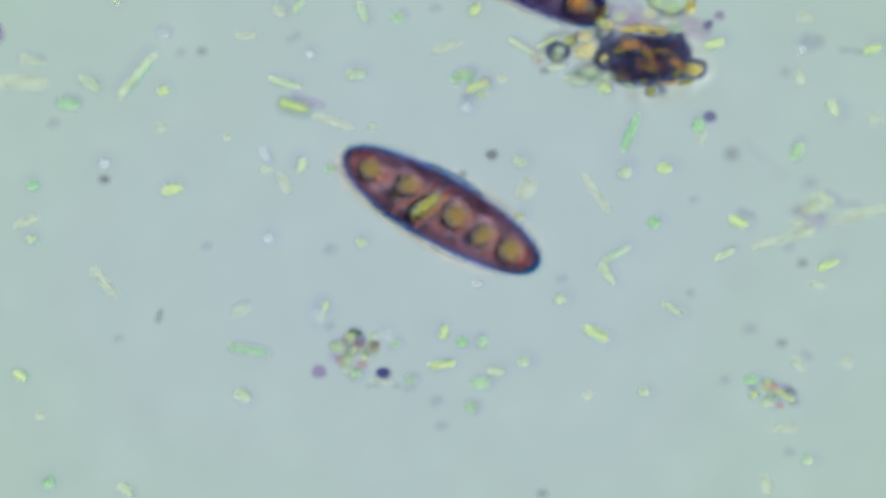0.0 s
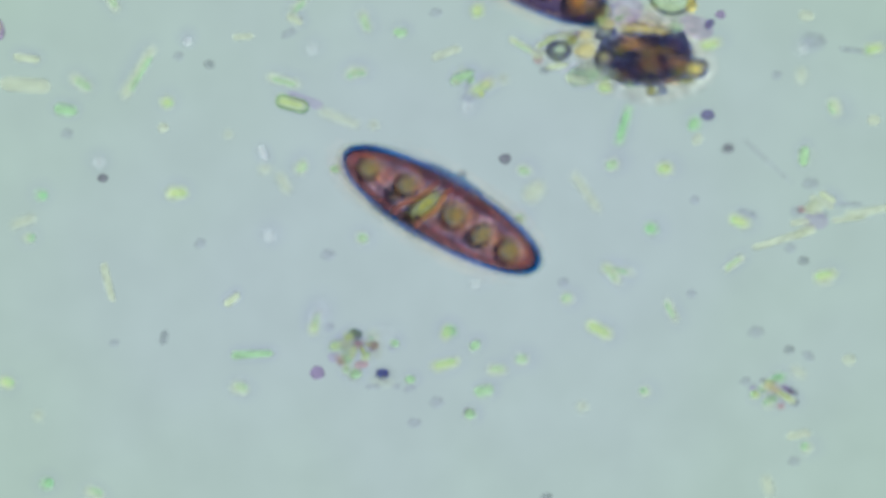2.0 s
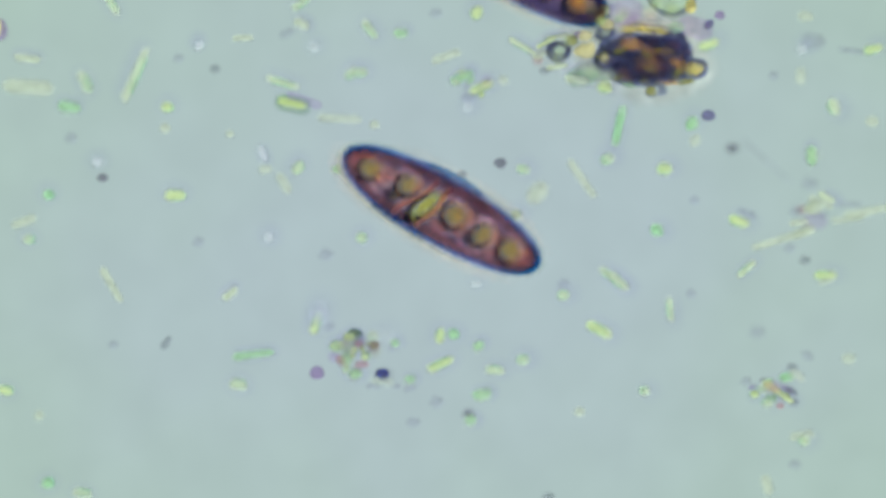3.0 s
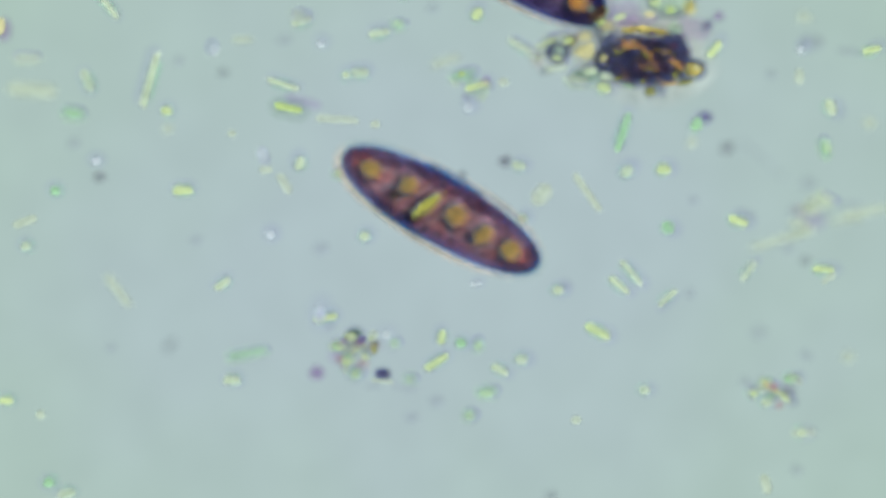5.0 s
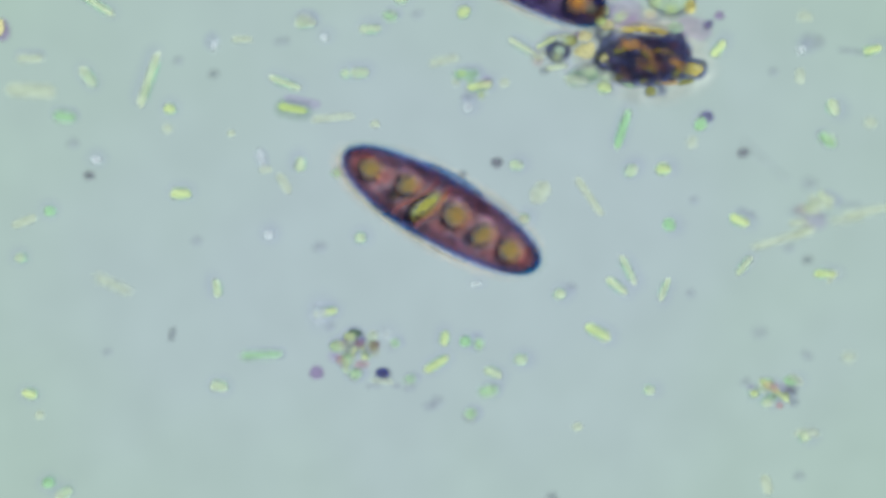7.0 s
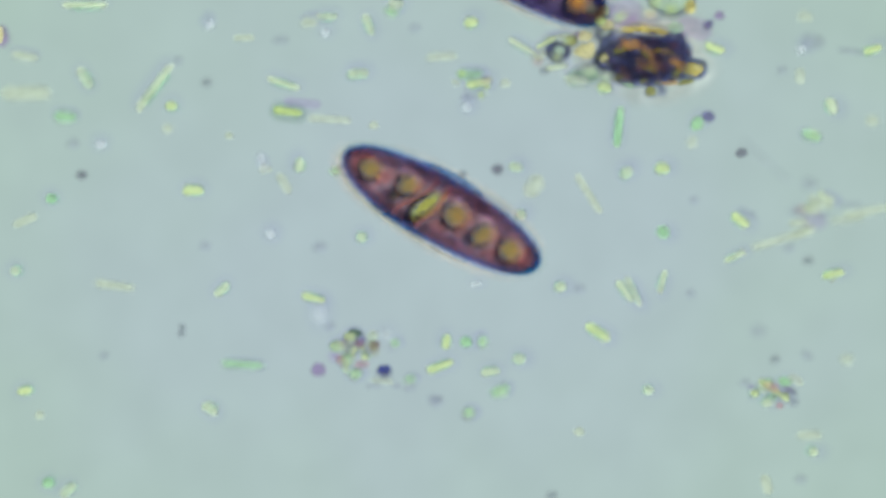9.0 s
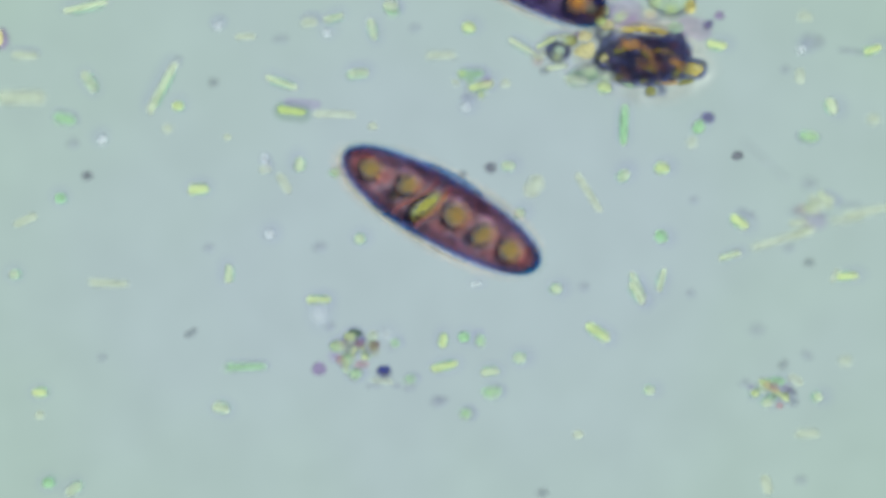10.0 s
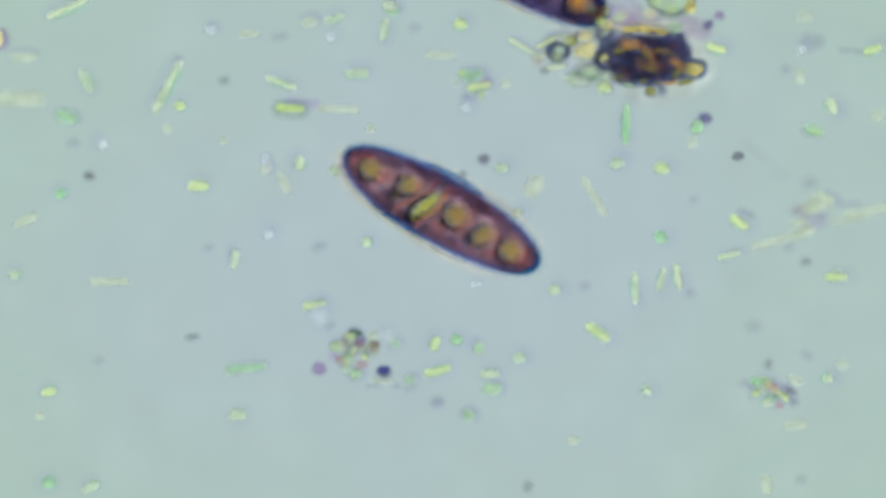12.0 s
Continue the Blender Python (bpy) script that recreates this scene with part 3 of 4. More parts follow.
mote("green", (46, 18), LOW, (0, 820, 135, 15), (2.5, 818, 138, 25), (6, 822, 132, 5), (10.5, 835, 132, 0))
mote("faint", (22, 18), MID, (0, 888, 139, 0), (6, 892, 146, 0), (10.5, 895, 148, 0))
mote("white", (20, 20), MID, (0, 825, 190, 0), (6, 829, 190, 0), (10.5, 825, 190, 0))
mote("shade", (26, 18), LOW, (830, 174, 0))
mote("ink", (21, 14), 0.036, (0, 870, 274, 0), (0.5, 874, 266, 0), (1, 871, 273, 0), (1.5, 890, 270, 0), (2, 893, 282, 0), (2.5, 891, 285, 0), (3, 885, 289, -1), (5, 894, 285, -4), (6, 893, 289, -5), (6.5, 874, 289, -5), (7, 879, 288, -5), (9, 880, 300, -4), (9.5, 880, 297, -3), (10, 868, 297, -1), (10.5, 877, 294, 0), (11, 865, 280, 0), (11.5, 859, 280, 0), (12, 856, 282, 0))
mote("pale", (26, 15), MID, (0, 920, 286, -20), (0.5, 914, 292, -19), (1, 917, 297, -18), (1.5, 928, 303, -18), (6, 916, 292, -10), (9, 913, 296, -10), (9.5, 916, 297, -8), (10, 900, 294, -7), (12, 888, 297, 0))
# upper right
mote("yellow", (38, 16), MID, (0, 1265, 78, 15), (0.5, 1260, 81, 14), (2, 1256, 80, 11), (2.5, 1259, 78, 10), (3, 1254, 80, 18), (5, 1266, 87, 52), (5.5, 1268, 87, 60), (6, 1266, 87, 85), (6.5, 1271, 92, 68), (7, 1272, 87, 50), (9, 1265, 86, -20), (9.5, 1269, 81, -16), (10.5, 1268, 80, -8), (12, 1268, 86, -15))
mote("green", (72, 16), 0.060, (0, 1116, 235, 67), (0.5, 1114, 227, 70), (1, 1109, 229, 73), (1.5, 1111, 224, 69), (2.5, 1095, 222, 78), (5, 1103, 234, 72), (5.5, 1107, 230, 71), (6, 1105, 225, 76), (6.5, 1106, 230, 75), (7, 1102, 229, 72), (9, 1095, 225, 84), (10.5, 1108, 220, 88))
mote("indigo", (24, 15), 0.038, (0, 1256, 207, 0), (1, 1250, 210, 0), (2, 1251, 205, 0), (3, 1253, 205, 0), (5, 1250, 207, 0), (6.5, 1250, 208, 0), (7, 1251, 207, 0), (9, 1253, 207, 0), (10.5, 1253, 211, 0), (11, 1248, 213, 0), (12, 1248, 210, 0))
mote("green", (26, 17), 0.060, (0, 1236, 222, 70), (1, 1225, 224, 66), (2.5, 1228, 219, 60), (3, 1224, 219, 60), (5, 1234, 220, 60), (7, 1240, 220, 60), (9, 1234, 219, 60), (9.5, 1236, 225, 60), (10.5, 1237, 225, 60), (12, 1234, 225, 60))
mote("faint", (24, 16), DEEP, (0, 1240, 243, 60), (6, 1225, 252, 60))
mote("ink", (21, 16), 0.020, (0, 1295, 273, 0, 0.006), (0.5, 1288, 263, 0, 0.008), (1, 1285, 268, 0, 0.008), (2.5, 1289, 262, 0, 0.010), (3, 1295, 263, 0, 0.012), (5, 1288, 262, 0, 0.020), (5.5, 1288, 263, 0, 0.022), (6, 1308, 268, 0, 0.026), (6.5, 1311, 265, 0, 0.028), (7, 1315, 271, 0, 0.030), (9, 1312, 271, 0, 0.044), (9.5, 1303, 274, 0, 0.044), (10, 1305, 276, 0, 0.044), (10.5, 1308, 273, 0, 0.042), (11, 1297, 269, -30, 0.034), (11.5, 1299, 270, -10, 0.044), (12, 1306, 277, 0, 0.046))
mote("white", (20, 18), MID, (1418, 88, 40))
mote("shade", (46, 28), LOW, (1438, 76, 0))
mote("yellow", (34, 14), MID, (0, 1545, 87, 15), (6, 1545, 88, 15), (10.5, 1545, 88, 20))
mote("shade", (50, 12), LOW, (1508, 91, -8))
mote("pale", (32, 19), MID, (0, 1475, 191, -65), (1, 1475, 191, -66), (1.5, 1478, 187, -66), (2, 1475, 191, -67), (3, 1475, 190, -68), (5, 1472, 190, -69), (6.5, 1472, 190, -69), (7, 1475, 190, -69), (9, 1472, 188, -67), (10, 1472, 188, -66), (10.5, 1472, 185, -65), (12, 1473, 188, -65))
mote("faint", (28, 16), DEEP, (1425, 30, -10))
mote("faint", (20, 32), MID, (1416, 135, 0))
mote("shade", (20, 18), LOW, (0, 1390, 130, 0), (2.5, 1370, 135, 0), (6, 1365, 130, 0), (10.5, 1390, 124, 0))
mote("green", (36, 17), LOW, (0, 1410, 268, 65), (2.5, 1427, 278, 88), (5, 1461, 263, 102), (5.5, 1461, 263, 105), (6, 1461, 257, 130), (6.5, 1459, 248, 135), (7, 1464, 248, 140), (9, 1436, 240, 160), (9.5, 1435, 239, 164), (10.5, 1428, 245, 172), (12, 1440, 232, 165))
mote("shade", (110, 6), 0.006, (1360, 285, -42))
# left
mote("green", (21, 19), MID, (0, 57, 328, 0), (0.5, 72, 326, 0), (1, 64, 328, 0), (1.5, 83, 343, 0), (2, 75, 346, 0), (2.5, 81, 346, 0), (5, 96, 338, 0), (5.5, 109, 344, 0), (6, 116, 354, 0), (6.5, 103, 368, 0), (7, 87, 374, 0), (9, 90, 352, 0), (9.5, 104, 351, 0), (10, 106, 351, 0), (10.5, 95, 340, 0), (11.5, 95, 338, 0), (12, 106, 343, 0))
mote("faint", (44, 14), MID, (0, 45, 393, 20), (6, 42, 393, 20), (10.5, 45, 390, 25))
mote("pale", (21, 18), MID, (0, 55, 423, 0), (0.5, 55, 420, 0), (6, 40, 445, 0), (10.5, 25, 487, 0))
mote("yellow", (38, 18), MID, (0, 305, 335, 12), (0.5, 308, 342, 10), (1, 317, 337, 7), (1.5, 315, 335, 5), (2, 315, 342, 2), (2.5, 320, 343, 0), (3, 311, 346, 0), (5, 323, 337, 0), (5.5, 322, 343, 0), (6, 325, 342, 0), (7, 320, 343, 0), (9, 342, 337, 0), (10, 351, 335, 5), (10.5, 351, 334, 8), (11, 344, 332, 5), (11.5, 343, 331, 3), (12, 351, 329, 0))
mote("ink", (19, 15), 0.032, (0, 185, 318, 0), (6, 168, 312, 0), (9, 145, 310, 0), (10.5, 158, 312, 0))
mote("faint", (68, 14), 0.034, (0, 183, 500, -50), (2, 192, 500, -76), (3, 197, 505, -60), (5, 207, 516, -52), (6, 200, 505, -40, 0.016), (7, 200, 505, -25, 0.016), (9, 203, 507, -8), (10, 192, 503, -3), (12, 194, 500, 0, 0.046))
mote("shade", (22, 20), LOW, (0, 367, 437, 0), (6, 345, 425, 0), (10.5, 370, 440, 0))
mote("white", (21, 20), MID, (0, 475, 423, 0), (1, 478, 421, 0), (1.5, 476, 416, 0), (2, 478, 418, 0), (2.5, 475, 416, 0), (3, 476, 420, 0), (5, 478, 416, 0), (5.5, 472, 416, 0), (6.5, 472, 420, 0), (7, 476, 416, 0), (9, 479, 415, 0), (10, 478, 415, 0), (11, 484, 416, 0), (11.5, 478, 416, 0), (12, 476, 415, 0))
mote("dark", (27, 12), 0.038, (0, 283, 560, 72), (2, 292, 597, 76), (3, 295, 607, 55), (5, 300, 612, 50, 0.012), (6, 314, 605, 40), (7, 305, 592, 75), (9, 322, 585, 82), (10, 338, 590, 32), (12, 340, 597, 5))
mote("pale", (34, 14), MID, (0, 425, 548, 30, 0.02), (3, 408, 520, 40, 0.03), (5, 393, 503, 35), (5.5, 385, 507, 42), (6, 384, 508, 52), (6.5, 382, 506, 80), (7, 384, 510, 98), (9, 393, 513, 42), (9.5, 398, 500, 70), (10, 405, 485, 86), (11, 410, 466, 86), (12, 416, 458, 85, 0.04))
mote("faint", (24, 14), MID, (470, 300, 0))
mote("faint", (40, 15), MID, (503, 325, -60))
mote("pale", (28, 18), MID, (0, 534, 292, 80), (1, 530, 292, 68), (1.5, 536, 296, 62), (2.5, 530, 296, 50), (3, 528, 297, 54), (5, 530, 289, 71), (6.5, 530, 292, 81), (7, 531, 291, 81), (9, 530, 292, 83), (10, 530, 291, 84), (10.5, 531, 292, 85), (11.5, 534, 291, 85), (12, 530, 289, 85))
mote("green", (20, 17), LOW, (0, 585, 300, 0), (0.5, 586, 296, 0), (1, 583, 300, 0), (1.5, 591, 299, 0), (2, 594, 300, 0), (2.5, 593, 300, 0), (3, 597, 300, 0), (5, 599, 308, 0), (5.5, 593, 303, 0), (6.5, 594, 308, 0), (7, 597, 306, 0), (9, 594, 303, 0), (10, 593, 306, 0), (10.5, 591, 303, 0), (11, 596, 311, 0), (12, 594, 302, 0))
# round the spore
mote("pale", (22, 20), MID, (0, 640, 429, 0), (0.5, 642, 426, 0), (1, 638, 427, 0), (2.5, 643, 420, 0), (3, 640, 421, 0), (5, 645, 418, 0), (5.5, 637, 418, 0), (6, 640, 420, 0), (6.5, 637, 418, 0), (7, 638, 421, 0), (9, 640, 420, 0), (9.5, 636, 420, 0), (10, 637, 423, 0), (10.5, 648, 424, 0), (11, 648, 424, 0), (11.5, 654, 427, 0), (12, 649, 429, 0))
mote("yellow", (44, 15), MID, (0, 571, 552, 68), (0.5, 567, 554, 62), (2.5, 558, 572, 80), (5, 576, 563, 10), (5.5, 576, 560, 10), (6, 567, 551, 19), (6.5, 567, 553, 28), (7, 576, 553, 10), (9, 555, 528, -15), (9.5, 559, 529, 2), (10, 564, 531, 0), (10.5, 556, 534, 6), (11, 557, 536, 5), (11.5, 551, 539, 0), (12, 557, 540, 10))
mote("faint", (44, 26), MID, (0, 930, 335, 45), (6, 960, 345, 50), (9, 945, 330, 55))
mote("pale", (20, 19), MID, (0, 919, 383, 0), (0.5, 919, 383, 0), (1, 920, 387, 0), (2, 920, 387, 0), (3, 914, 380, 0), (5, 925, 387, 0), (6, 928, 387, 0), (6.5, 919, 380, 0), (7, 928, 387, 0), (9, 922, 380, 0), (10, 920, 378, 0), (10.5, 925, 381, 0), (12, 916, 377, 0))
mote("white", (20, 9), MID, (0, 845, 503, 5), (6, 842, 503, 10))
mote("pale", (23, 19), MID, (0, 992, 530, 0), (0.5, 991, 531, 0), (1, 1006, 531, 0), (5, 988, 514, 0), (5.5, 989, 518, 0), (6, 983, 530, 0), (6.5, 980, 534, 0), (7, 991, 521, 0), (9, 992, 508, 0), (10.5, 982, 513, -10))
mote("shade", (28, 22), LOW, (0, 585, 443, 0), (2.5, 580, 452, 0), (6, 566, 438, 0))
mote("shade", (22, 20), LOW, (0, 995, 495, 0), (9, 1025, 512, 0), (10.5, 1035, 508, 0))
mote("faint", (78, 14), MID, (0, 1054, 344, -55), (0.5, 1049, 348, -55), (1, 1054, 348, -55), (1.5, 1043, 334, -55), (2, 1035, 342, -55), (2.5, 1040, 335, -55), (3, 1028, 318, -55), (6, 1042, 350, -55), (9, 1040, 344, -58), (10, 1040, 342, -58), (10.5, 1040, 343, -58), (11, 1038, 332, -58), (11.5, 1035, 332, -58), (12, 1050, 349, -58))
# right
mote("pale", (27, 21), MID, (0, 1107, 305, 40), (0.5, 1106, 297, 34), (1, 1093, 292, 28), (1.5, 1092, 292, 22), (2, 1083, 292, 16), (2.5, 1083, 291, 10), (3, 1075, 282, 20), (5, 1110, 303, 33), (5.5, 1112, 303, 37), (6, 1112, 309, 40), (6.5, 1112, 299, 40), (7, 1118, 302, 40), (9, 1109, 306, 40), (9.5, 1116, 302, 40), (10, 1104, 311, 40), (10.5, 1107, 311, 40), (11, 1104, 306, 33), (11.5, 1090, 303, 27), (12, 1092, 289, 20))
mote("yellow", (28, 19), MID, (0, 1176, 298, 0), (6, 1175, 300, 0), (10.5, 1172, 298, 0))
mote("green", (25, 18), MID, (0, 1158, 394, 0), (0.5, 1144, 389, -6), (2.5, 1157, 408, -30), (6, 1187, 400, -50), (7, 1185, 398, -48), (10.5, 1170, 420, -40))
mote("yellow", (38, 17), MID, (0, 1307, 393, -22), (6, 1308, 391, -20), (9, 1310, 390, -38), (10.5, 1308, 394, -35))
# paints the dark fringe at the upper right of the rod before it
mote("shade", (36, 15), LOW, (1320, 379, -22))
mote("pale", (58, 14), MID, (0, 1090, 450, 29), (0.5, 1099, 453, 17), (1, 1099, 458, 17), (3, 1084, 492, -41), (5, 1119, 483, -50), (5.5, 1107, 481, -54), (6, 1112, 483, -59), (6.5, 1112, 478, -58), (7, 1113, 478, -64), (9, 1122, 516, -64), (10.5, 1132, 505, -65), (12, 1125, 510, -88))
mote("pale", (46, 14), MID, (0, 1075, 485, -54), (0.5, 1074, 477, -52), (1, 1078, 480, -54), (1.5, 1086, 480, -65), (2.5, 1079, 492, -41), (3, 1095, 497, -41), (5.5, 1097, 507, -39), (6, 1097, 509, -36), (6.5, 1096, 505, -35), (7, 1092, 506, -38), (10.5, 1142, 520, -65), (12, 1200, 490, -80))
mote("pale", (42, 12), 0.048, (0, 1282, 450, 25), (0.5, 1283, 452, 28), (2, 1297, 466, 37), (2.5, 1315, 473, 40), (3, 1320, 476, 42), (5, 1326, 479, 54), (5.5, 1324, 482, 57), (6, 1317, 479, 60), (6.5, 1315, 485, 55), (7, 1317, 470, 50), (10.5, 1290, 452, 15))
for kind, lx, ly, hgt, x, y, a in (("faint", 112, 15, 0.030, 1386, 424, 17), ("faint", 84, 17, 0.030, 1534, 375, 11), ("faint", 60, 12, 0.020, 1500, 388, 6), ("faint", 30, 22, 0.036, 1440, 369, 10),
                                   ("pale", 34, 14, 0.030, 1462, 350, -30), ("faint", 46, 14, 0.030, 1452, 358, -24), ("shade", 26, 18, 0.024, 1408, 375, 0), ("shade", 30, 13, 0.022, 1450, 380, -10),
                                   ("faint", 34, 12, 0.034, 1413, 394, 8), ("shade", 30, 18, 0.018, 1432, 326, 0), ("pink", 16, 12, 0.018, 1417, 372, 0), ("shade", 50, 10, 0.020, 1500, 363, -4),
                                   ("faint", 40, 16, 0.026, 1420, 410, 30), ("lilac", 44, 22, 0.020, 1440, 392, 0), ("faint", 26, 18, 0.030, 1432, 368, 40)):
    mote(kind, (lx, ly), hgt, (x, y, a))
mote("dark", (22, 17), LOW, (0, 1420, 466, 0), (0.5, 1416, 466, 0), (1, 1415, 472, 0), (1.5, 1418, 475, 0), (2, 1420, 462, 0), (2.5, 1424, 461, 0), (3, 1424, 461, 0), (5, 1427, 462, 0), (5.5, 1430, 459, 0), (7, 1429, 461, 0), (9, 1430, 462, 0), (10, 1432, 466, 0), (11, 1432, 466, 0), (12, 1426, 464, 0))
mote("yellow", (40, 15), MID, (0, 1465, 469, 24), (0.5, 1458, 472, 22), (1, 1460, 478, 21), (1.5, 1458, 479, 29), (2.5, 1459, 494, -5), (3, 1460, 487, 0), (5, 1459, 477, -5), (6, 1464, 478, -8), (6.5, 1464, 480, -10), (7, 1460, 485, -3), (9, 1475, 485, 12), (10.5, 1505, 490, 0), (12, 1480, 490, 0))
mote("faint", (28, 11), MID, (0, 1448, 503, -20), (10.5, 1478, 488, 60))
mote("pale", (42, 11), MID, (0, 1190, 547, -28), (2.5, 1185, 550, -75), (5, 1182, 527, -138), (5.5, 1176, 525, -150), (6, 1176, 521, -120), (10.5, 1170, 495, -105))
mote("shade", (20, 18), LOW, (1222, 520, 0))
mote("shade", (20, 18), LOW, (1228, 355, 0))
mote("shade", (22, 20), LOW, (1397, 440, 0))
# below the spore
mote("yellow", (28, 15), MID, (0, 786, 588, 75), (0.5, 776, 591, 75), (1, 792, 586, 76), (1.5, 792, 590, 76), (2, 790, 588, 77), (2.5, 782, 588, 77), (3, 779, 594, 78), (5, 782, 597, 79), (5.5, 779, 597, 80), (6, 786, 597, 80), (6.5, 781, 602, 80), (7, 787, 599, 80), (9, 790, 605, 80), (10.5, 780, 602, 80), (12, 770, 608, 70))
mote("green", (21, 19), MID, (0, 818, 606, 0), (0.5, 805, 609, 0), (1, 799, 606, 0), (1.5, 802, 609, 0), (2, 798, 586, 0), (5, 816, 608, 0), (5.5, 816, 603, 0), (6, 822, 606, 0), (6.5, 819, 606, 0), (7, 824, 605, 0), (9, 825, 606, 0), (9.5, 821, 599, 0), (10, 821, 597, 0), (10.5, 819, 600, 0), (12, 808, 602, 0))
mote("green", (23, 18), LOW, (0, 854, 606, 80), (1, 838, 608, 60), (1.5, 834, 609, 50), (2.5, 847, 612, 30), (6, 845, 612, 80), (6.5, 844, 608, 81), (7, 847, 609, 81), (9, 854, 605, 83), (9.5, 850, 603, 84), (10, 850, 603, 84), (10.5, 847, 616, 85))
mote("yellow", (50, 16), MID, (0, 783, 646, 6), (0.5, 778, 649, 10), (1, 780, 644, 12), (1.5, 789, 643, 13), (2.5, 786, 646, 16), (3, 780, 645, 25), (5, 773, 642, 33), (5.5, 769, 645, 34), (6, 771, 648, 31), (6.5, 769, 648, 30), (7, 773, 645, 32), (9, 779, 649, 20), (9.5, 781, 649, 17), (10, 787, 649, 13), (10.5, 787, 649, 10), (11, 779, 651, 12), (12, 775, 657, 15))
mote("pale", (34, 15), MID, (0, 877, 658, 3), (0.5, 874, 660, 2), (1, 884, 657, 2), (2.5, 877, 654, 0), (3, 876, 655, -6), (5, 885, 655, -29), (5.5, 880, 658, -34), (6, 880, 660, -40), (6.5, 879, 660, -32), (7, 873, 660, -24), (9, 868, 658, 8), (10.5, 867, 658, 5), (11, 867, 663, 5), (12, 867, 662, 5))
mote("pale", (27, 20), MID, (0, 926, 640, 0), (2, 923, 636, 0), (3, 925, 637, 0), (5, 923, 637, 0), (6.5, 925, 640, 0), (7, 922, 637, 0), (9, 919, 636, 0), (9.5, 922, 636, 0), (10, 920, 634, 0), (11, 923, 637, 0), (12, 919, 634, 0))
mote("green", (36, 19), LOW, (0, 850, 677, 0), (0.5, 854, 681, 2), (2, 856, 691, 8), (2.5, 847, 689, 10), (3, 853, 698, 9), (5, 861, 695, 6), (5.5, 864, 697, 6), (6, 865, 694, 5), (6.5, 862, 692, 8), (9, 885, 692, 20), (9.5, 871, 700, 13), (10.5, 870, 688, 0))
mote("green", (22, 20), LOW, (0, 833, 720, 0), (2, 832, 732, 0), (2.5, 825, 730, 0), (3, 833, 743, 0), (5, 830, 735, 0), (6, 833, 735, 0), (6.5, 830, 732, 0), (7, 833, 732, 0), (9, 830, 730, 0), (9.5, 824, 735, 0), (10.5, 824, 729, 0), (11, 830, 734, 0), (11.5, 834, 732, 0), (12, 830, 735, 0))
mote("ink", (18, 15), 0.016, (0, 834, 722, 0), (2.5, 828, 731, 0), (6, 833, 738, 0), (10.5, 826, 733, 0))
mote("shade", (26, 24), LOW, (773, 712, 0))
mote("shade", (26, 16), LOW, (0, 782, 755, 0), (0.5, 778, 746, 0), (1, 753, 747, 0), (2.5, 733, 748, 0), (5, 729, 740, 0), (5.5, 738, 738, 0), (6, 740, 730, 0), (6.5, 747, 715, 0), (7, 761, 720, 0), (9, 770, 707, 0), (10, 782, 709, 0), (10.5, 779, 706, 0), (11.5, 778, 709, 0), (12, 776, 715, 0))
mote("yellow", (50, 19), MID, (0, 1055, 590, -28), (2.5, 1060, 583, -28), (6, 1058, 588, -28), (10.5, 1058, 588, -35))
mote("pale", (20, 14), MID, (0, 1140, 694, -10), (6.5, 1144, 691, 0), (7, 1150, 691, 0), (9, 1148, 691, 0), (10, 1150, 691, 0), (10.5, 1145, 691, 0), (12, 1145, 691, 0))
mote("shade", (22, 18), LOW, (0, 1283, 674, 0), (2.5, 1320, 675, 0), (12, 1318, 680, 0))
mote("dark", (21, 17), LOW, (0, 1384, 608, 0), (0.5, 1380, 597, 0), (1, 1374, 596, 0), (2, 1395, 619, 0), (2.5, 1410, 637, 0), (3, 1401, 651, 0), (5, 1409, 672, 0), (5.5, 1410, 683, 0), (6.5, 1409, 691, 0), (7, 1404, 688, 0), (9, 1372, 637, 0), (9.5, 1381, 638, 23), (10, 1387, 646, 47), (10.5, 1383, 646, 70), (11, 1389, 640, 70), (11.5, 1375, 637, 70), (12, 1361, 645, 70))
mote("faint", (30, 15), MID, (0, 1412, 645, -40), (6, 1408, 673, -30))
mote("faint", (36, 16), MID, (1357, 858, -75))
mote("shade", (24, 20), LOW, (0, 1397, 802, 0), (10.5, 1418, 850, 0))
mote("pale", (20, 18), MID, (0, 1430, 815, 0), (6, 1420, 765, 0), (9, 1440, 800, 0), (9.5, 1440, 740, 0), (10.5, 1458, 697, 0), (12, 1465, 670, 0))
mote("dark", (22, 18), LOW, (0, 960, 875, 0), (2.5, 969, 880, 0), (6, 977, 880, 0), (9, 977, 878, 0), (10.5, 948, 870, 0), (12, 935, 862, 60))
mote("faint", (20, 16), MID, (0, 1040, 700, 0), (5.5, 1020, 748, 0), (9, 1025, 765, 0), (12, 1015, 780, 0))
# lower left
mote("yellow", (28, 16), MID, (0, 35, 665, -30), (0.5, 24, 665, -27), (5, 9, 710, -3), (5.5, 17, 700, 0), (6, 31, 697, -10), (6.5, 46, 706, -20), (7, 52, 698, -14), (9, 44, 692, 10), (9.5, 49, 700, 0), (10, 70, 695, 0), (10.5, 77, 684, 0), (11, 90, 684, 3), (11.5, 83, 686, 7), (12, 86, 694, 10))
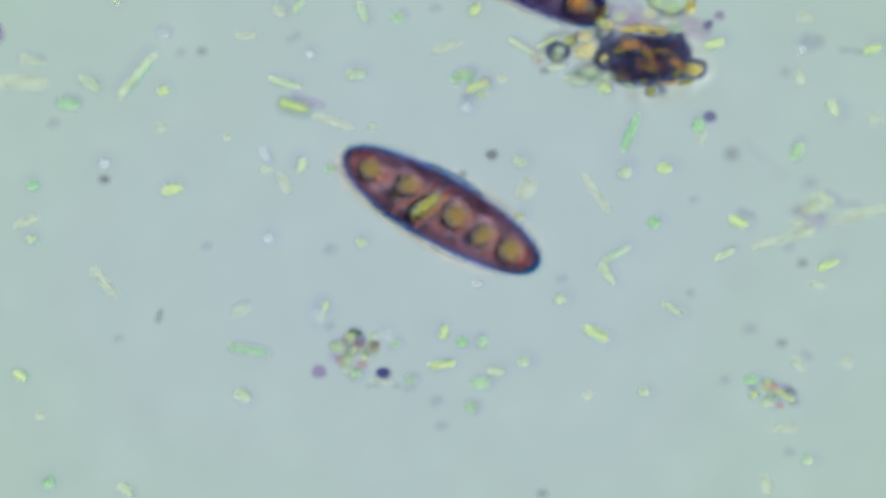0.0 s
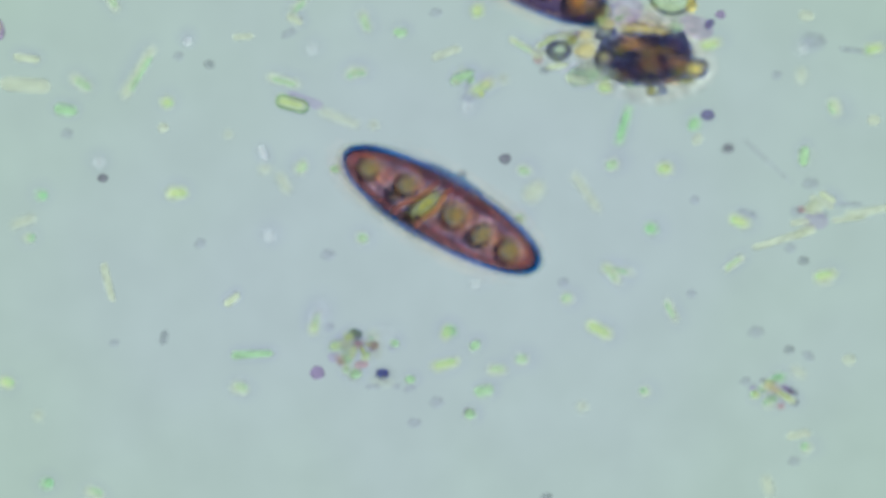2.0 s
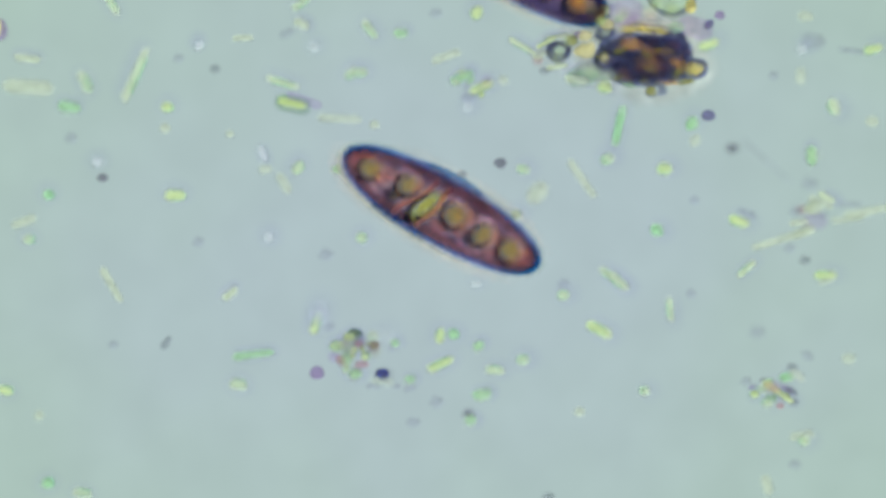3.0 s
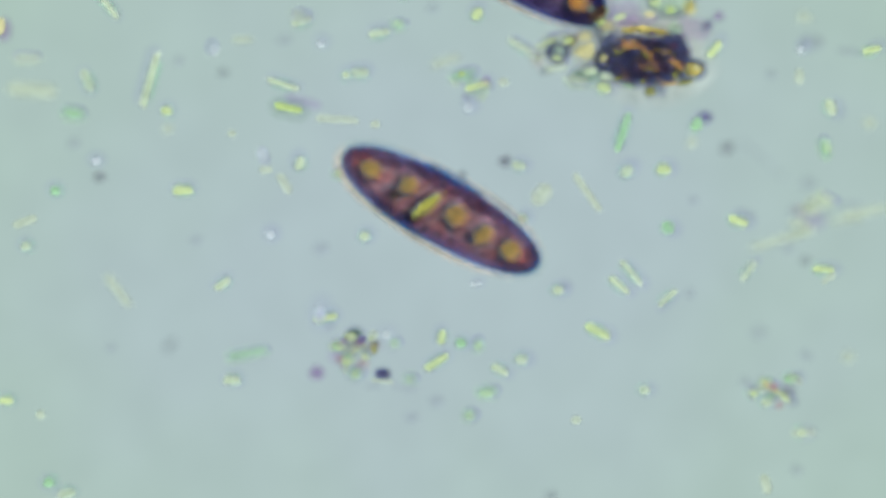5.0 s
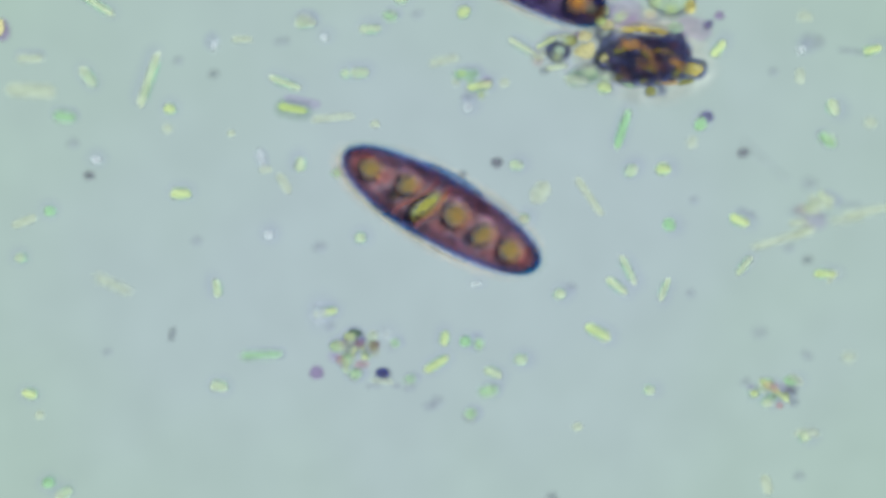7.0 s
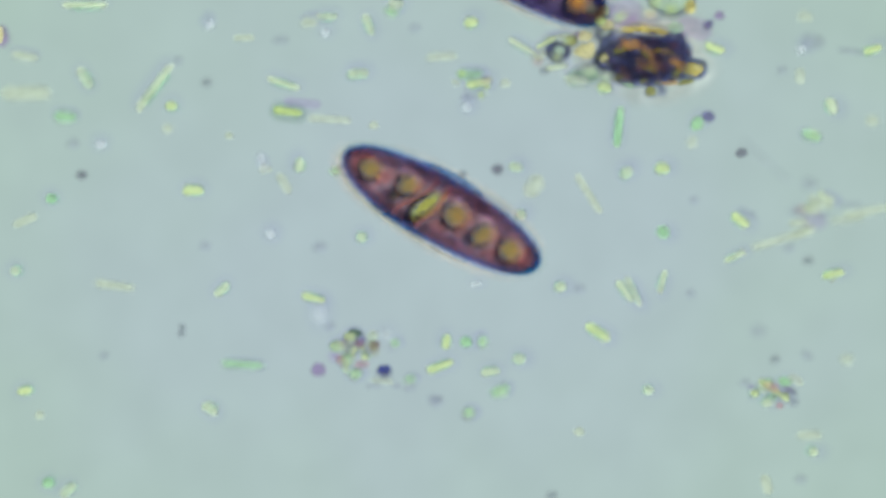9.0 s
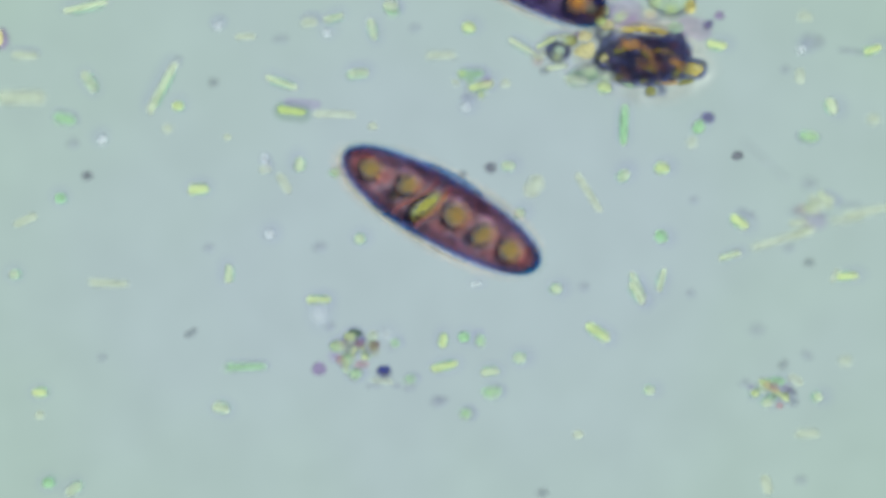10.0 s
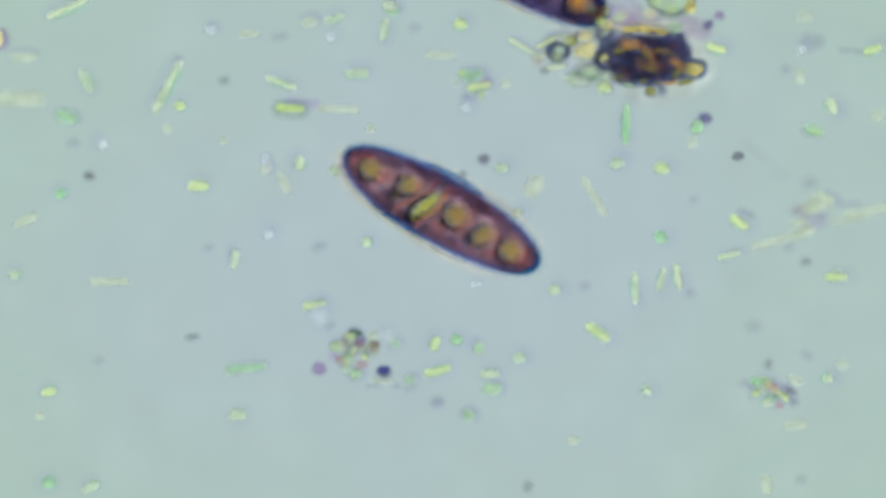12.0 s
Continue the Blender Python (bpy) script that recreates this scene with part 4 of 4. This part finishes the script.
mote("green", (72, 16), LOW, (0, 440, 619, -10), (0.5, 436, 620, -7), (2.5, 450, 627, 5), (5, 438, 626, 11), (5.5, 436, 626, 12), (6, 459, 626, 8), (6.5, 467, 626, 5), (9, 430, 645, -4), (9.5, 429, 645, 0), (10, 435, 649, 1), (10.5, 441, 646, 2), (11.5, 435, 649, 4), (12, 435, 651, 5))
mote("green", (22, 20), MID, (85, 855, 0))
mote("pale", (34, 16), MID, (0, 222, 868, -40), (6, 112, 875, 20), (9, 120, 868, 40), (12, 160, 862, 30))
mote("pale", (32, 18), MID, (0, 430, 700, -30), (6, 400, 672, 0), (9, 372, 724, -35), (9.5, 378, 725, 0), (10.5, 405, 720, -30), (12, 420, 735, 0))
mote("faint", (18, 18), MID, (70, 735, 0))
mote("shade", (20, 16), LOW, (0, 210, 600, 0), (12, 175, 640, 0))
# heap of grains
for kind, lx, ly, hgt, x, y, a in (
        ("green_dark", 22, 9, 0.050, 629, 589, -18), ("lime", 22, 13, 0.050, 618, 596, 10), ("yellow", 26, 15, 0.048, 597, 611, 16), ("pale", 24, 17, 0.046, 616, 613, -20),
        ("pink", 16, 13, 0.040, 636, 608, 0), ("yellow", 18, 13, 0.048, 626, 620, 50), ("brown", 16, 11, 0.040, 663, 610, 0), ("faint", 18, 15, 0.066, 661, 592, 0),
        ("green", 17, 14, 0.034, 699, 607, 0), ("pink", 18, 15, 0.046, 603, 636, 0), ("green", 18, 15, 0.044, 611, 633, 30), ("lilac", 22, 18, 0.030, 592, 632, 0),
        ("pink", 24, 11, 0.036, 640, 645, 8), ("pale", 14, 19, 0.050, 613, 654, 0), ("green", 24, 19, 0.034, 629, 661, 0), ("yellow", 16, 12, 0.050, 646, 632, 0),
        ("faint", 38, 10, 0.068, 676, 675, -6), ("shade", 28, 10, 0.030, 661, 683, 0), ("shade", 14, 9, 0.040, 702, 684, 0), ("shade", 24, 11, 0.036, 726, 687, 12), ("green", 20, 15, 0.026, 726, 671, 0),
        ("navy", 22, 15, 0.018, 629, 593, 0), ("violet", 18, 14, 0.020, 660, 614, 0), ("brown", 16, 12, 0.018, 607, 640, 0), ("dark", 20, 17, 0.018, 628, 666, 0), ("shade", 20, 19, 0.034, 584, 579, 0),
        ("shade", 17, 15, 0.020, 693, 616, 0), ("yellow", 17, 12, 0.092, 622, 598, 0), ("yellow", 22, 9, 0.090, 605, 616, 0), ("yellow", 20, 12, 0.092, 615, 641, 12),
        ("pale", 13, 13, 0.088, 628, 664, 0), ("yellow", 12, 9, 0.092, 657, 600, 20), ("olive", 12, 18, 0.092, 661, 618, 0), ("indigo", 15, 10, 0.082, 641, 602, 60),
        ("white", 19, 15, 0.092, 683, 593, 0), ("ink", 24, 10, 0.094, 679, 664, 0), ("white", 22, 40, 0.094, 565, 556, 0)):
    mote(kind, (lx, ly), hgt, (x, y, a))
pick = random.Random(12)
for cx, cy, rx, ry, number in ((622, 622, 36, 38, 14), (1362, 698, 40, 22, 9), (838, 150, 40, 24, 8)):
    for k in range(number):
        q, r = pick.uniform(0, 2 * pi), pick.uniform(0, 1) ** 0.6
        mote(pick.choice(("green", "pink", "lime", "pale", "green", "shade", "lilac")), (pick.uniform(11, 18), pick.uniform(8, 12)),
             pick.choice((0.03, 0.04, 0.078)), (cx + rx * r * cos(q), cy + ry * r * sin(q), pick.uniform(-80, 80)))
mote("navy", (24, 18), 0.040, (0, 678, 660, 0), (6, 676, 662, 0), (9, 680, 655, 0), (10.5, 679, 656, 0))
mote("violet", (25, 18), 0.037, (0, 565, 658, 0), (6, 560, 661, 0), (10.5, 565, 653, 0))
mote("yellow", (64, 14), 0.048, (0, 1378, 694, -30), (3, 1376, 694, -34), (6, 1372, 692, -37), (9, 1370, 692, -34), (12, 1371, 690, -40))
mote("yellow", (19, 16), 0.048, (0, 1335, 698, 0), (6, 1335, 697, 0), (12, 1338, 696, 0))
mote("green", (26, 14), 0.060, (0, 1330, 673, 8), (3, 1392, 668, 10), (6, 1402, 673, 4), (9, 1390, 676, 0), (12, 1342, 676, 0))
for kind, lx, ly, hgt, x, y, a in (("straw", 30, 11, 0.054, 1366, 686, -32), ("dark", 24, 11, 0.034, 1400, 692, -40), ("violet", 24, 9, 0.022, 1392, 690, -36), ("dark", 22, 9, 0.036, 1354, 675, -20),
                                   ("green", 22, 14, 0.044, 1364, 706, 10), ("pale", 20, 13, 0.066, 1358, 713, 0), ("pink", 14, 12, 0.046, 1380, 718, 0), ("pale", 22, 12, 0.054, 1350, 690, -30),
                                   ("dark", 18, 12, 0.030, 1404, 712, 0), ("shade", 20, 12, 0.036, 1333, 686, 0), ("shade", 26, 20, 0.026, 1428, 630, -40)):
    mote(kind, (lx, ly), hgt, (x, y, a))
# single grains and faint flecks
mote("faint", (44, 15), 0.034, (0, 1390, 758, 5), (3, 1418, 770, 10), (6, 1425, 765, 0, 0.05), (9, 1432, 770, 0), (12, 1408, 752, 8))
mote("faint", (26, 18), 0.030, (0, 1498, 640, 0), (6, 1502, 632, 0), (12, 1490, 645, 0))
mote("faint", (24, 16), 0.030, (0, 1548, 210, 0), (6, 1540, 218, 0), (12, 1552, 205, 0))
mote("dark", (18, 13), 0.040, (818, 310, -20))
mote("shade", (30, 15), 0.026, (0, 520, 68, 25), (3, 508, 60, 20), (6, 500, 74, 10), (12, 495, 66, 0))
mote("faint", (36, 11), 0.042, (0, 435, 63, 6), (6, 428, 70, 0), (12, 440, 60, 4))
mote("faint", (16, 13), 0.060, (0, 402, 242, 0), (6, 410, 236, 0), (12, 396, 250, 0))
mote("faint", (18, 12), 0.060, (0, 660, 225, 0), (6, 664, 220, 0), (12, 655, 228, 0))
mote("white", (19, 17), 0.068, (0, 548, 96, 0), (3, 556, 84, 0), (6, 571, 73, 0), (9, 576, 58, 0), (12, 585, 66, 0))
mote("pale", (17, 15), 0.074, (0, 620, 133, 0), (5, 612, 132, 0), (6, 608, 131, 0), (7, 611, 130, 0), (9, 622, 132, 0), (12, 618, 131, 0))
mote("shade", (30, 24), 0.016, (0, 1328, 585, 0), (6, 1345, 590, 0), (12, 1335, 580, 0))



# ---- the clump of debris ----
def strand(points, n=28):
    """A smooth line through points (x, y, z) of the plan, taken from the clump's middle."""
    pts = [Vector(((x - 1145) / 1000, (105 - y) / 1000, z)) for x, y, z in points]
    pts = [pts[0] * 2 - pts[1]] + pts + [pts[-1] * 2 - pts[-2]]
    out = []
    for k in range(n):
        q = k / (n - 1) * (len(pts) - 3) * 0.9999
        i, t = int(q), q - int(q)
        p0, p1, p2, p3 = pts[i:i + 4]
        out.append(0.5 * (2 * p1 + (p2 - p0) * t + (2 * p0 - 5 * p1 + 4 * p2 - p3) * t ** 2 + (3 * p1 - p0 - 3 * p2 + p3) * t ** 3))
    return out


def clump():
    ob = tagged(new("debris_clump"), "dark lumpy clump of plant debris with amber grains", "debris")
    ob.matrix_basis = Matrix.Translation(spot(1145, 105, 0.038))
    words = dict(WORDS, fold="dark indigo", maroon="maroon", body="purple-brown", husk="dark purple", rib="dull amber")

    def add(name, kind, bm, x, y, z, a=0, label=""):
        o = part(name, bm, MAT[kind], ob, label)
        o.matrix_basis = pose((x - 1145) / 1000, (105 - y) / 1000, z, 0, 0, a)
        return o

    # thin milky discs paint the bright halo round the clump
    for k, (x, y, rx, ry, z) in enumerate(((1145, 106, 124, 80, -0.033), (1150, 108, 110, 68, -0.033), (1058, 72, 58, 44, -0.033), (1150, 40, 90, 38, -0.033),
                                           (1082, 40, 46, 40, -0.033), (1130, 46, 74, 26, -0.033), (1210, 60, 50, 44, -0.033), (1040, 60, 50, 46, -0.033))):
        add("film", "film", blob(rx / 1000, ry / 1000, 0.003, 8 + k * 5, 0.08, 30, 12), x, y, z, -6, "painted cream-coloured halo round the clump")
    for k, (x, y, rx, ry, a) in enumerate(((1110, 108, 54, 40, -8), (1162, 106, 58, 42, 0), (1190, 88, 32, 36, 20), (1122, 78, 48, 24, 4), (1165, 128, 50, 22, 6), (1106, 130, 32, 18, -30))):
        add("lobe", "body", blob(rx / 1000, ry / 1000, 0.012, k + 31, 0.14, 28, 16), x, y, -0.016 + 0.003 * (k % 3), a, "purple-brown lobe")
    for k, (kind, x, y, rx, ry, a, z) in enumerate((
            ("fold", 1110, 113, 24, 22, 0, 0.004), ("fold", 1194, 74, 21, 22, 20, 0.002), ("fold", 1074, 88, 17, 16, 30, 0.0), ("fold", 1166, 137, 36, 11, 4, 0.004),
            ("fold", 1128, 139, 34, 12, -16, 0.0), ("fold", 1088, 127, 24, 13, -36, 0.002), ("maroon", 1152, 84, 20, 10, -20, 0.006), ("fold", 1172, 72, 26, 8, -4, 0.002),
            ("maroon", 1168, 112, 22, 10, -40, 0.004), ("fold", 1062, 112, 9, 15, 20, 0.0), ("fold", 1206, 98, 14, 14, 0, 0.0), ("fold", 1172, 161, 9, 8, 0, 0.0),
            ("fold", 1192, 132, 24, 8, 6, 0.006), ("fold", 1222, 111, 24, 6, -4, 0.002), ("fold", 1243, 122, 7, 13, 10, 0.002), ("fold", 1224, 136, 22, 6, 8, 0.002), ("fold", 1208, 84, 14, 20, 14, 0.0), ("fold", 1072, 60, 20, 9, 18, -0.006), ("fold", 1150, 72, 40, 6, -2, 0.004), ("fold", 1120, 100, 22, 6, -30, 0.012), ("husk", 1143, 128, 26, 12, 0, 0.0))):
        add("lobe", kind, blob(rx / 1000, ry / 1000, 0.007, k + 11, 0.34, 26, 15), x, y, z - 0.006, a, words[kind] + " lobe")
    for k, (kind, x, y, rx, ry, z, a) in enumerate((
            ("amber", 1119, 80, 19, 9, 0.008, 4), ("amber", 1112, 82, 9, 6, 0.014, 4), ("gold", 1116, 54, 19, 5, 0.004, 2), ("gold", 1140, 55, 16, 5, 0.008, -12), ("straw", 1128, 53, 8, 4, 0.006, 0), ("gold", 1167, 57, 15, 5, 0.004, -6), ("amber", 1154, 58, 8, 4, 0.004, 10), ("straw", 1108, 52, 12, 4, 0.014, 6),
            ("brown", 1151, 114, 12, 9, 0.014, -42), ("amber", 1199, 116, 18, 6, 0.018, -24), ("gold", 1227, 124, 17, 11, 0.008, 4), ("gold", 1230, 124, 11, 8, 0.012, 4), ("straw", 1232, 122, 8, 6, 0.018, 0),
            ("brown", 1176, 93, 9, 7, 0.014, 0), ("straw", 1176, 93, 5, 4, 0.012, 0), ("olive", 1143, 98, 10, 5, 0.016, -40), ("amber", 1184, 148, 16, 5, 0.008, 4), ("olive", 1151, 162, 10, 9, 0.006, 0),
            ("straw", 1069, 107, 7, 10, 0.012, 10), ("olive", 1214, 146, 15, 5, 0.006, 10), ("brown", 1105, 136, 12, 7, 0.010, -20), ("pale", 1070, 60, 12, 5, 0.010, 18),
            ("brown", 1140, 112, 18, 12, 0.008, 0), ("green", 1196, 50, 15, 10, 0.002, 0), ("gold", 1150, 122, 7, 4, 0.018, -30), ("olive", 1094, 92, 9, 5, 0.010, 20), ("green", 1112, 152, 12, 5, 0.004, -10))):
        add("inclusion", kind, blob(rx / 1120, ry / 1120, 0.006, k + 40, 0.5, 24, 14), x, y, z + 0.012, a, WORDS[kind] + " inclusion")
    for kind, r, label, pts in (
            ("fold", 0.0044, "dark fold over the top", ((1056, 94, 0.004), (1068, 77, 0.006), (1092, 65, 0.008), (1130, 64, 0.008), (1172, 69, 0.008), (1196, 70, 0.006))),
            ("maroon", 0.0022, "thin maroon fold along the top", ((1100, 47, 0.004), (1128, 43, 0.004), (1160, 48, 0.004), (1194, 49, 0.004))),
            ("fold", 0.0042, "dark outer fold", ((1057, 88, 0.0), (1051, 104, 0.0), (1060, 122, 0.0), (1080, 137, 0.002), (1104, 150, 0.002), (1134, 153, 0.002))),
            ("fold", 0.0042, "dark fold round a golden grain", ((1200, 106, 0.008), (1226, 107, 0.008), (1245, 110, 0.008), (1250, 121, 0.008), (1242, 135, 0.006), (1222, 139, 0.004), (1198, 136, 0.004))),
            ("fold", 0.0040, "dark lower fold", ((1202, 140, 0.002), (1172, 151, 0.002), (1138, 153, 0.002))),
            ("fold", 0.0038, "dark fold at the side", ((1198, 52, 0.0), (1213, 72, 0.0), (1216, 92, 0.002), (1228, 106, 0.004))),
            ("maroon", 0.0030, "maroon crease", ((1134, 90, 0.014), (1150, 100, 0.014), (1166, 119, 0.014), (1180, 128, 0.012))),
            ("fold", 0.0030, "dark crease", ((1128, 98, 0.012), (1134, 112, 0.012), (1128, 128, 0.012), (1112, 136, 0.010))),
            ("fold", 0.0026, "dark hem under an olive grain", ((1141, 160, 0.004), (1146, 170, 0.004), (1156, 171, 0.004), (1164, 164, 0.004))),
            ("rib", 0.0050, "amber rib", ((1096, 84, 0.044), (1118, 79, 0.048), (1140, 92, 0.050), (1158, 114, 0.050), (1166, 128, 0.046))),
            ("rib", 0.0046, "amber rib", ((1188, 104, 0.044), (1198, 114, 0.048), (1208, 128, 0.046))),
            ("gold", 0.0044, "golden rib", ((1104, 56, 0.042), (1134, 50, 0.044), (1176, 58, 0.042)))):
        line = strand(pts)
        part("rib" if "rib" in label else "fold", tube(line, lambda q: r * (0.75 + 0.5 * noise.noise(Vector((q * 4, r * 900, 0)))) * (0.35 + 0.65 * sin(pi * q) ** 0.5)), MAT[kind], ob, label)
    loop = [(-0.074 + 0.017 * cos(q) * 0.94 - 0.008 * sin(q) * 0.34, 0.045 + 0.017 * cos(q) * 0.34 + 0.008 * sin(q) * 0.94, -0.010) for q in np.linspace(0, 2 * pi, 26)[:-1]]
    part("fold", tube(loop, lambda q: 0.0036 + 0.0014 * sin(q * 9), True), MAT["fold"], ob, "dark loop at the corner of the clump")
    for r, pts in ((0.0052, ((1062, 84, -0.024), (1082, 96, -0.022), (1104, 88, -0.022), (1130, 94, -0.024), (1150, 84, -0.022), (1182, 92, -0.024))),
                   (0.0048, ((1068, 118, -0.022), (1096, 108, -0.024), (1118, 120, -0.022), (1146, 112, -0.024), (1172, 122, -0.022), (1196, 112, -0.024))),
                   (0.0046, ((1100, 136, -0.024), (1124, 128, -0.022), (1150, 140, -0.024), (1186, 136, -0.022), (1206, 146, -0.024))),
                   (0.0042, ((1092, 68, -0.022), (1120, 74, -0.024), (1150, 66, -0.022), (1192, 72, -0.024), (1208, 90, -0.022)))):
        part("fold", tube(strand(pts), lambda q: r * (0.75 + 0.6 * noise.noise(Vector((q * 5, r * 900, 2)))) * (0.35 + 0.65 * sin(pi * q) ** 0.5)), MAT["ring"], ob, "lower indigo fold")
    for kind, r, label, pts in (
            ("ring", 0.0034, "dark coiled fold", ((1062, 100, 0.016), (1075, 84, 0.017), (1098, 78, 0.018), (1118, 90, 0.018), (1116, 108, 0.017), (1098, 118, 0.016), (1078, 114, 0.016))),
            ("ring", 0.0028, "dark coiled fold", ((1080, 103, 0.018), (1093, 94, 0.019), (1106, 101, 0.019), (1099, 112, 0.018))),
            ("ring", 0.0032, "dark winding fold", ((1120, 96, 0.018), (1140, 104, 0.019), (1152, 120, 0.019), (1176, 129, 0.018), (1200, 128, 0.016))),
            ("ring", 0.0030, "dark winding fold", ((1134, 76, 0.018), (1156, 84, 0.018), (1180, 81, 0.018), (1204, 92, 0.016))),
            ("ring", 0.0026, "dark winding fold", ((1150, 101, 0.018), (1168, 97, 0.019), (1182, 105, 0.019), (1196, 102, 0.017))),
            ("ring", 0.0030, "dark winding fold", ((1090, 134, 0.016), (1114, 128, 0.018), (1136, 138, 0.018), (1160, 142, 0.016))),
            ("gold", 0.0030, "golden thread", ((1126, 112, 0.020), (1142, 122, 0.021), (1160, 129, 0.020))),
            ("gold", 0.0030, "golden thread", ((1158, 92, 0.020), (1176, 89, 0.021), (1192, 96, 0.020))),
            ("gold", 0.0030, "golden thread", ((1086, 90, 0.020), (1097, 86, 0.021), (1107, 92, 0.020))),
            ("gold", 0.0030, "golden thread", ((1190, 112, 0.020), (1208, 114, 0.021), (1234, 114, 0.020)))):
        part("thread" if "thread" in label else "fold", tube(strand(pts), lambda q: r * (0.8 + 0.5 * noise.noise(Vector((q * 5, r * 900, 5)))) * (0.35 + 0.65 * sin(pi * q) ** 0.5)), MAT[kind], ob, label)
    rng = random.Random(7)
    for k in range(26):
        q, r = rng.uniform(0, 2 * pi), rng.uniform(0, 1) ** 0.5
        kind = rng.choice(("straw", "gold", "straw", "lilac"))
        add("speck", kind, blob(0.006 * rng.uniform(0.8, 1.7), 0.0042, 0.003, k + 300, 0.4, 12, 8), 1139 + 80 * r * cos(q), 105 + 44 * r * sin(q), -0.021, rng.uniform(-60, 40), "small " + words[kind] + " speck")
    for k in range(190):
        q, r = rng.uniform(0, 2 * pi), rng.uniform(0, 1) ** 0.5
        x, y = 1139 + 84 * r * cos(q), 105 + 46 * r * sin(q)
        kind = rng.choice(("fold", "husk", "maroon", "brown", "fold", "husk", "fold", "rib") if r < 0.85 else ("fold", "fold", "olive", "husk"))
        size = rng.uniform(0.0022, 0.0048)
        add("speck", kind, blob(size * rng.uniform(1, 2.2), size, size, k + 70, 0.4, 12, 8), x, y, rng.uniform(-0.012, 0.020) if k % 3 else rng.uniform(0.026, 0.040), rng.gauss(-15, 30), "small " + words[kind] + " speck")


clump()


def ring_cell():
    ob = tagged(new("ring_cell"), "small round cell with a thick dark navy wall", "cell")
    ob.matrix_basis = Matrix.Translation(spot(989, 90, 0.041))
    # milky disc paints the pale glimmer round the cell
    part("film", blob(0.052, 0.036, 0.008, 6, 0.3, 22, 10), MAT["film"], ob, "painted pale halo round the cell").location = (0.004, -0.002, -0.030)
    ring = [(0.0165 * cos(2 * pi * k / 30), 0.0128 * sin(2 * pi * k / 30), 0) for k in range(30)]
    part("wall", tube(ring, lambda q: 0.0064 + 0.0022 * sin(2 * pi * q + 3.6) + 0.0006 * sin(6 * pi * q), True, 10), MAT["ring"], ob, "thick dark navy wall")
    part("lumen", blob(0.010, 0.0085, 0.008, 2, 0.08), MAT["lumen"], ob, "pale green middle")


ring_cell()


def pale_cell():
    ob = tagged(new("empty_cell"), "pale green empty cell with a dark thin wall", "cell")
    ob.matrix_basis = Matrix.Translation(spot(1188, -8, 0.03))
    ring = [(0.040 * cos(2 * pi * k / 40), 0.034 * sin(2 * pi * k / 40), 0) for k in range(40)]
    part("wall", tube(ring, 0.004, True, 8), MAT["skin"], ob, "thin dark wall")
    part("lumen", blob(0.037, 0.031, 0.02, 5, 0.05, 24, 14), MAT["lumen"], ob, "pale green middle")


pale_cell()
# grains caught between the clump and the spores
for kind, lx, ly, hgt, x, y, a in (("straw", 34, 26, 0.052, 1037, 91, -12), ("straw", 20, 16, 0.058, 1044, 84, 20), ("straw", 18, 12, 0.044, 1024, 92, 10), ("gold", 22, 20, 0.075, 1062, 20, 0), ("lime", 22, 18, 0.06, 1062, 36, 0), ("yellow", 20, 26, 0.045, 1070, 20, 0), ("straw", 24, 20, 0.045, 1074, 44, 0),
                                   ("green", 18, 16, 0.085, 1046, 14, 0), ("gold", 16, 14, 0.085, 1048, 28, 0), ("yellow", 28, 20, 0.056, 1070, 155, -20),
                                   ("faint", 56, 32, 0.024, 1040, 132, 10), ("pale", 56, 13, 0.044, 924, 84, -30), ("yellow", 40, 9, 0.046, 966, 76, 30), ("pale", 40, 10, 0.040, 984, 66, 10), ("green", 60, 26, 0.030, 1032, 136, 8), ("pale", 44, 18, 0.040, 1020, 142, -10)):
    mote(kind, (lx, ly), hgt, (x, y, a))
for kind, lx, ly, hgt, x, y, a in (("dark", 20, 12, 0.04, 964, 126, 0), ("pink", 18, 16, 0.03, 952, 106, 0), ("violet", 16, 14, 0.04, 1023, 62, 0),
                                   ("straw", 24, 18, 0.05, 1035, 64, 0), ("pale", 30, 16, 0.04, 955, 98, 20), ("pale", 40, 12, 0.04, 985, 118, 10),
                                   ("violet", 18, 12, 0.037, 1273, 28, 0), ("indigo", 20, 11, 0.037, 1254, 44, 40), ("gold", 20, 26, 0.04, 1222, 12, 0),
                                   # the large lilac ones paint a soft haze, built like grains
                                   ("lilac", 64, 34, 0.034, 1104, 22, 20), ("olive", 20, 13, 0.05, 1012, 72, -30), ("lilac", 60, 30, 0.034, 1230, 50, -20),
                                   ("yellow", 20, 12, 0.092, 1160, 4, 0), ("lime", 18, 14, 0.092, 1188, 17, 0), ("yellow", 22, 10, 0.092, 1098, 30, 20), ("straw", 18, 9, 0.092, 1150, 25, 0),
                                   ("lilac", 70, 16, 0.090, 1130, 36, 4), ("yellow", 18, 8, 0.092, 1006, 72, 20), ("yellow", 20, 8, 0.092, 986, 102, -10),
                                   ("pale", 24, 10, 0.092, 1046, 126, 10), ("pale", 24, 14, 0.090, 1074, 136, -10)):
    mote(kind, (lx, ly), hgt, (x, y, a))


def motions():
    for ob, keys in MOVES:
        walk(ob, keys)


motions()
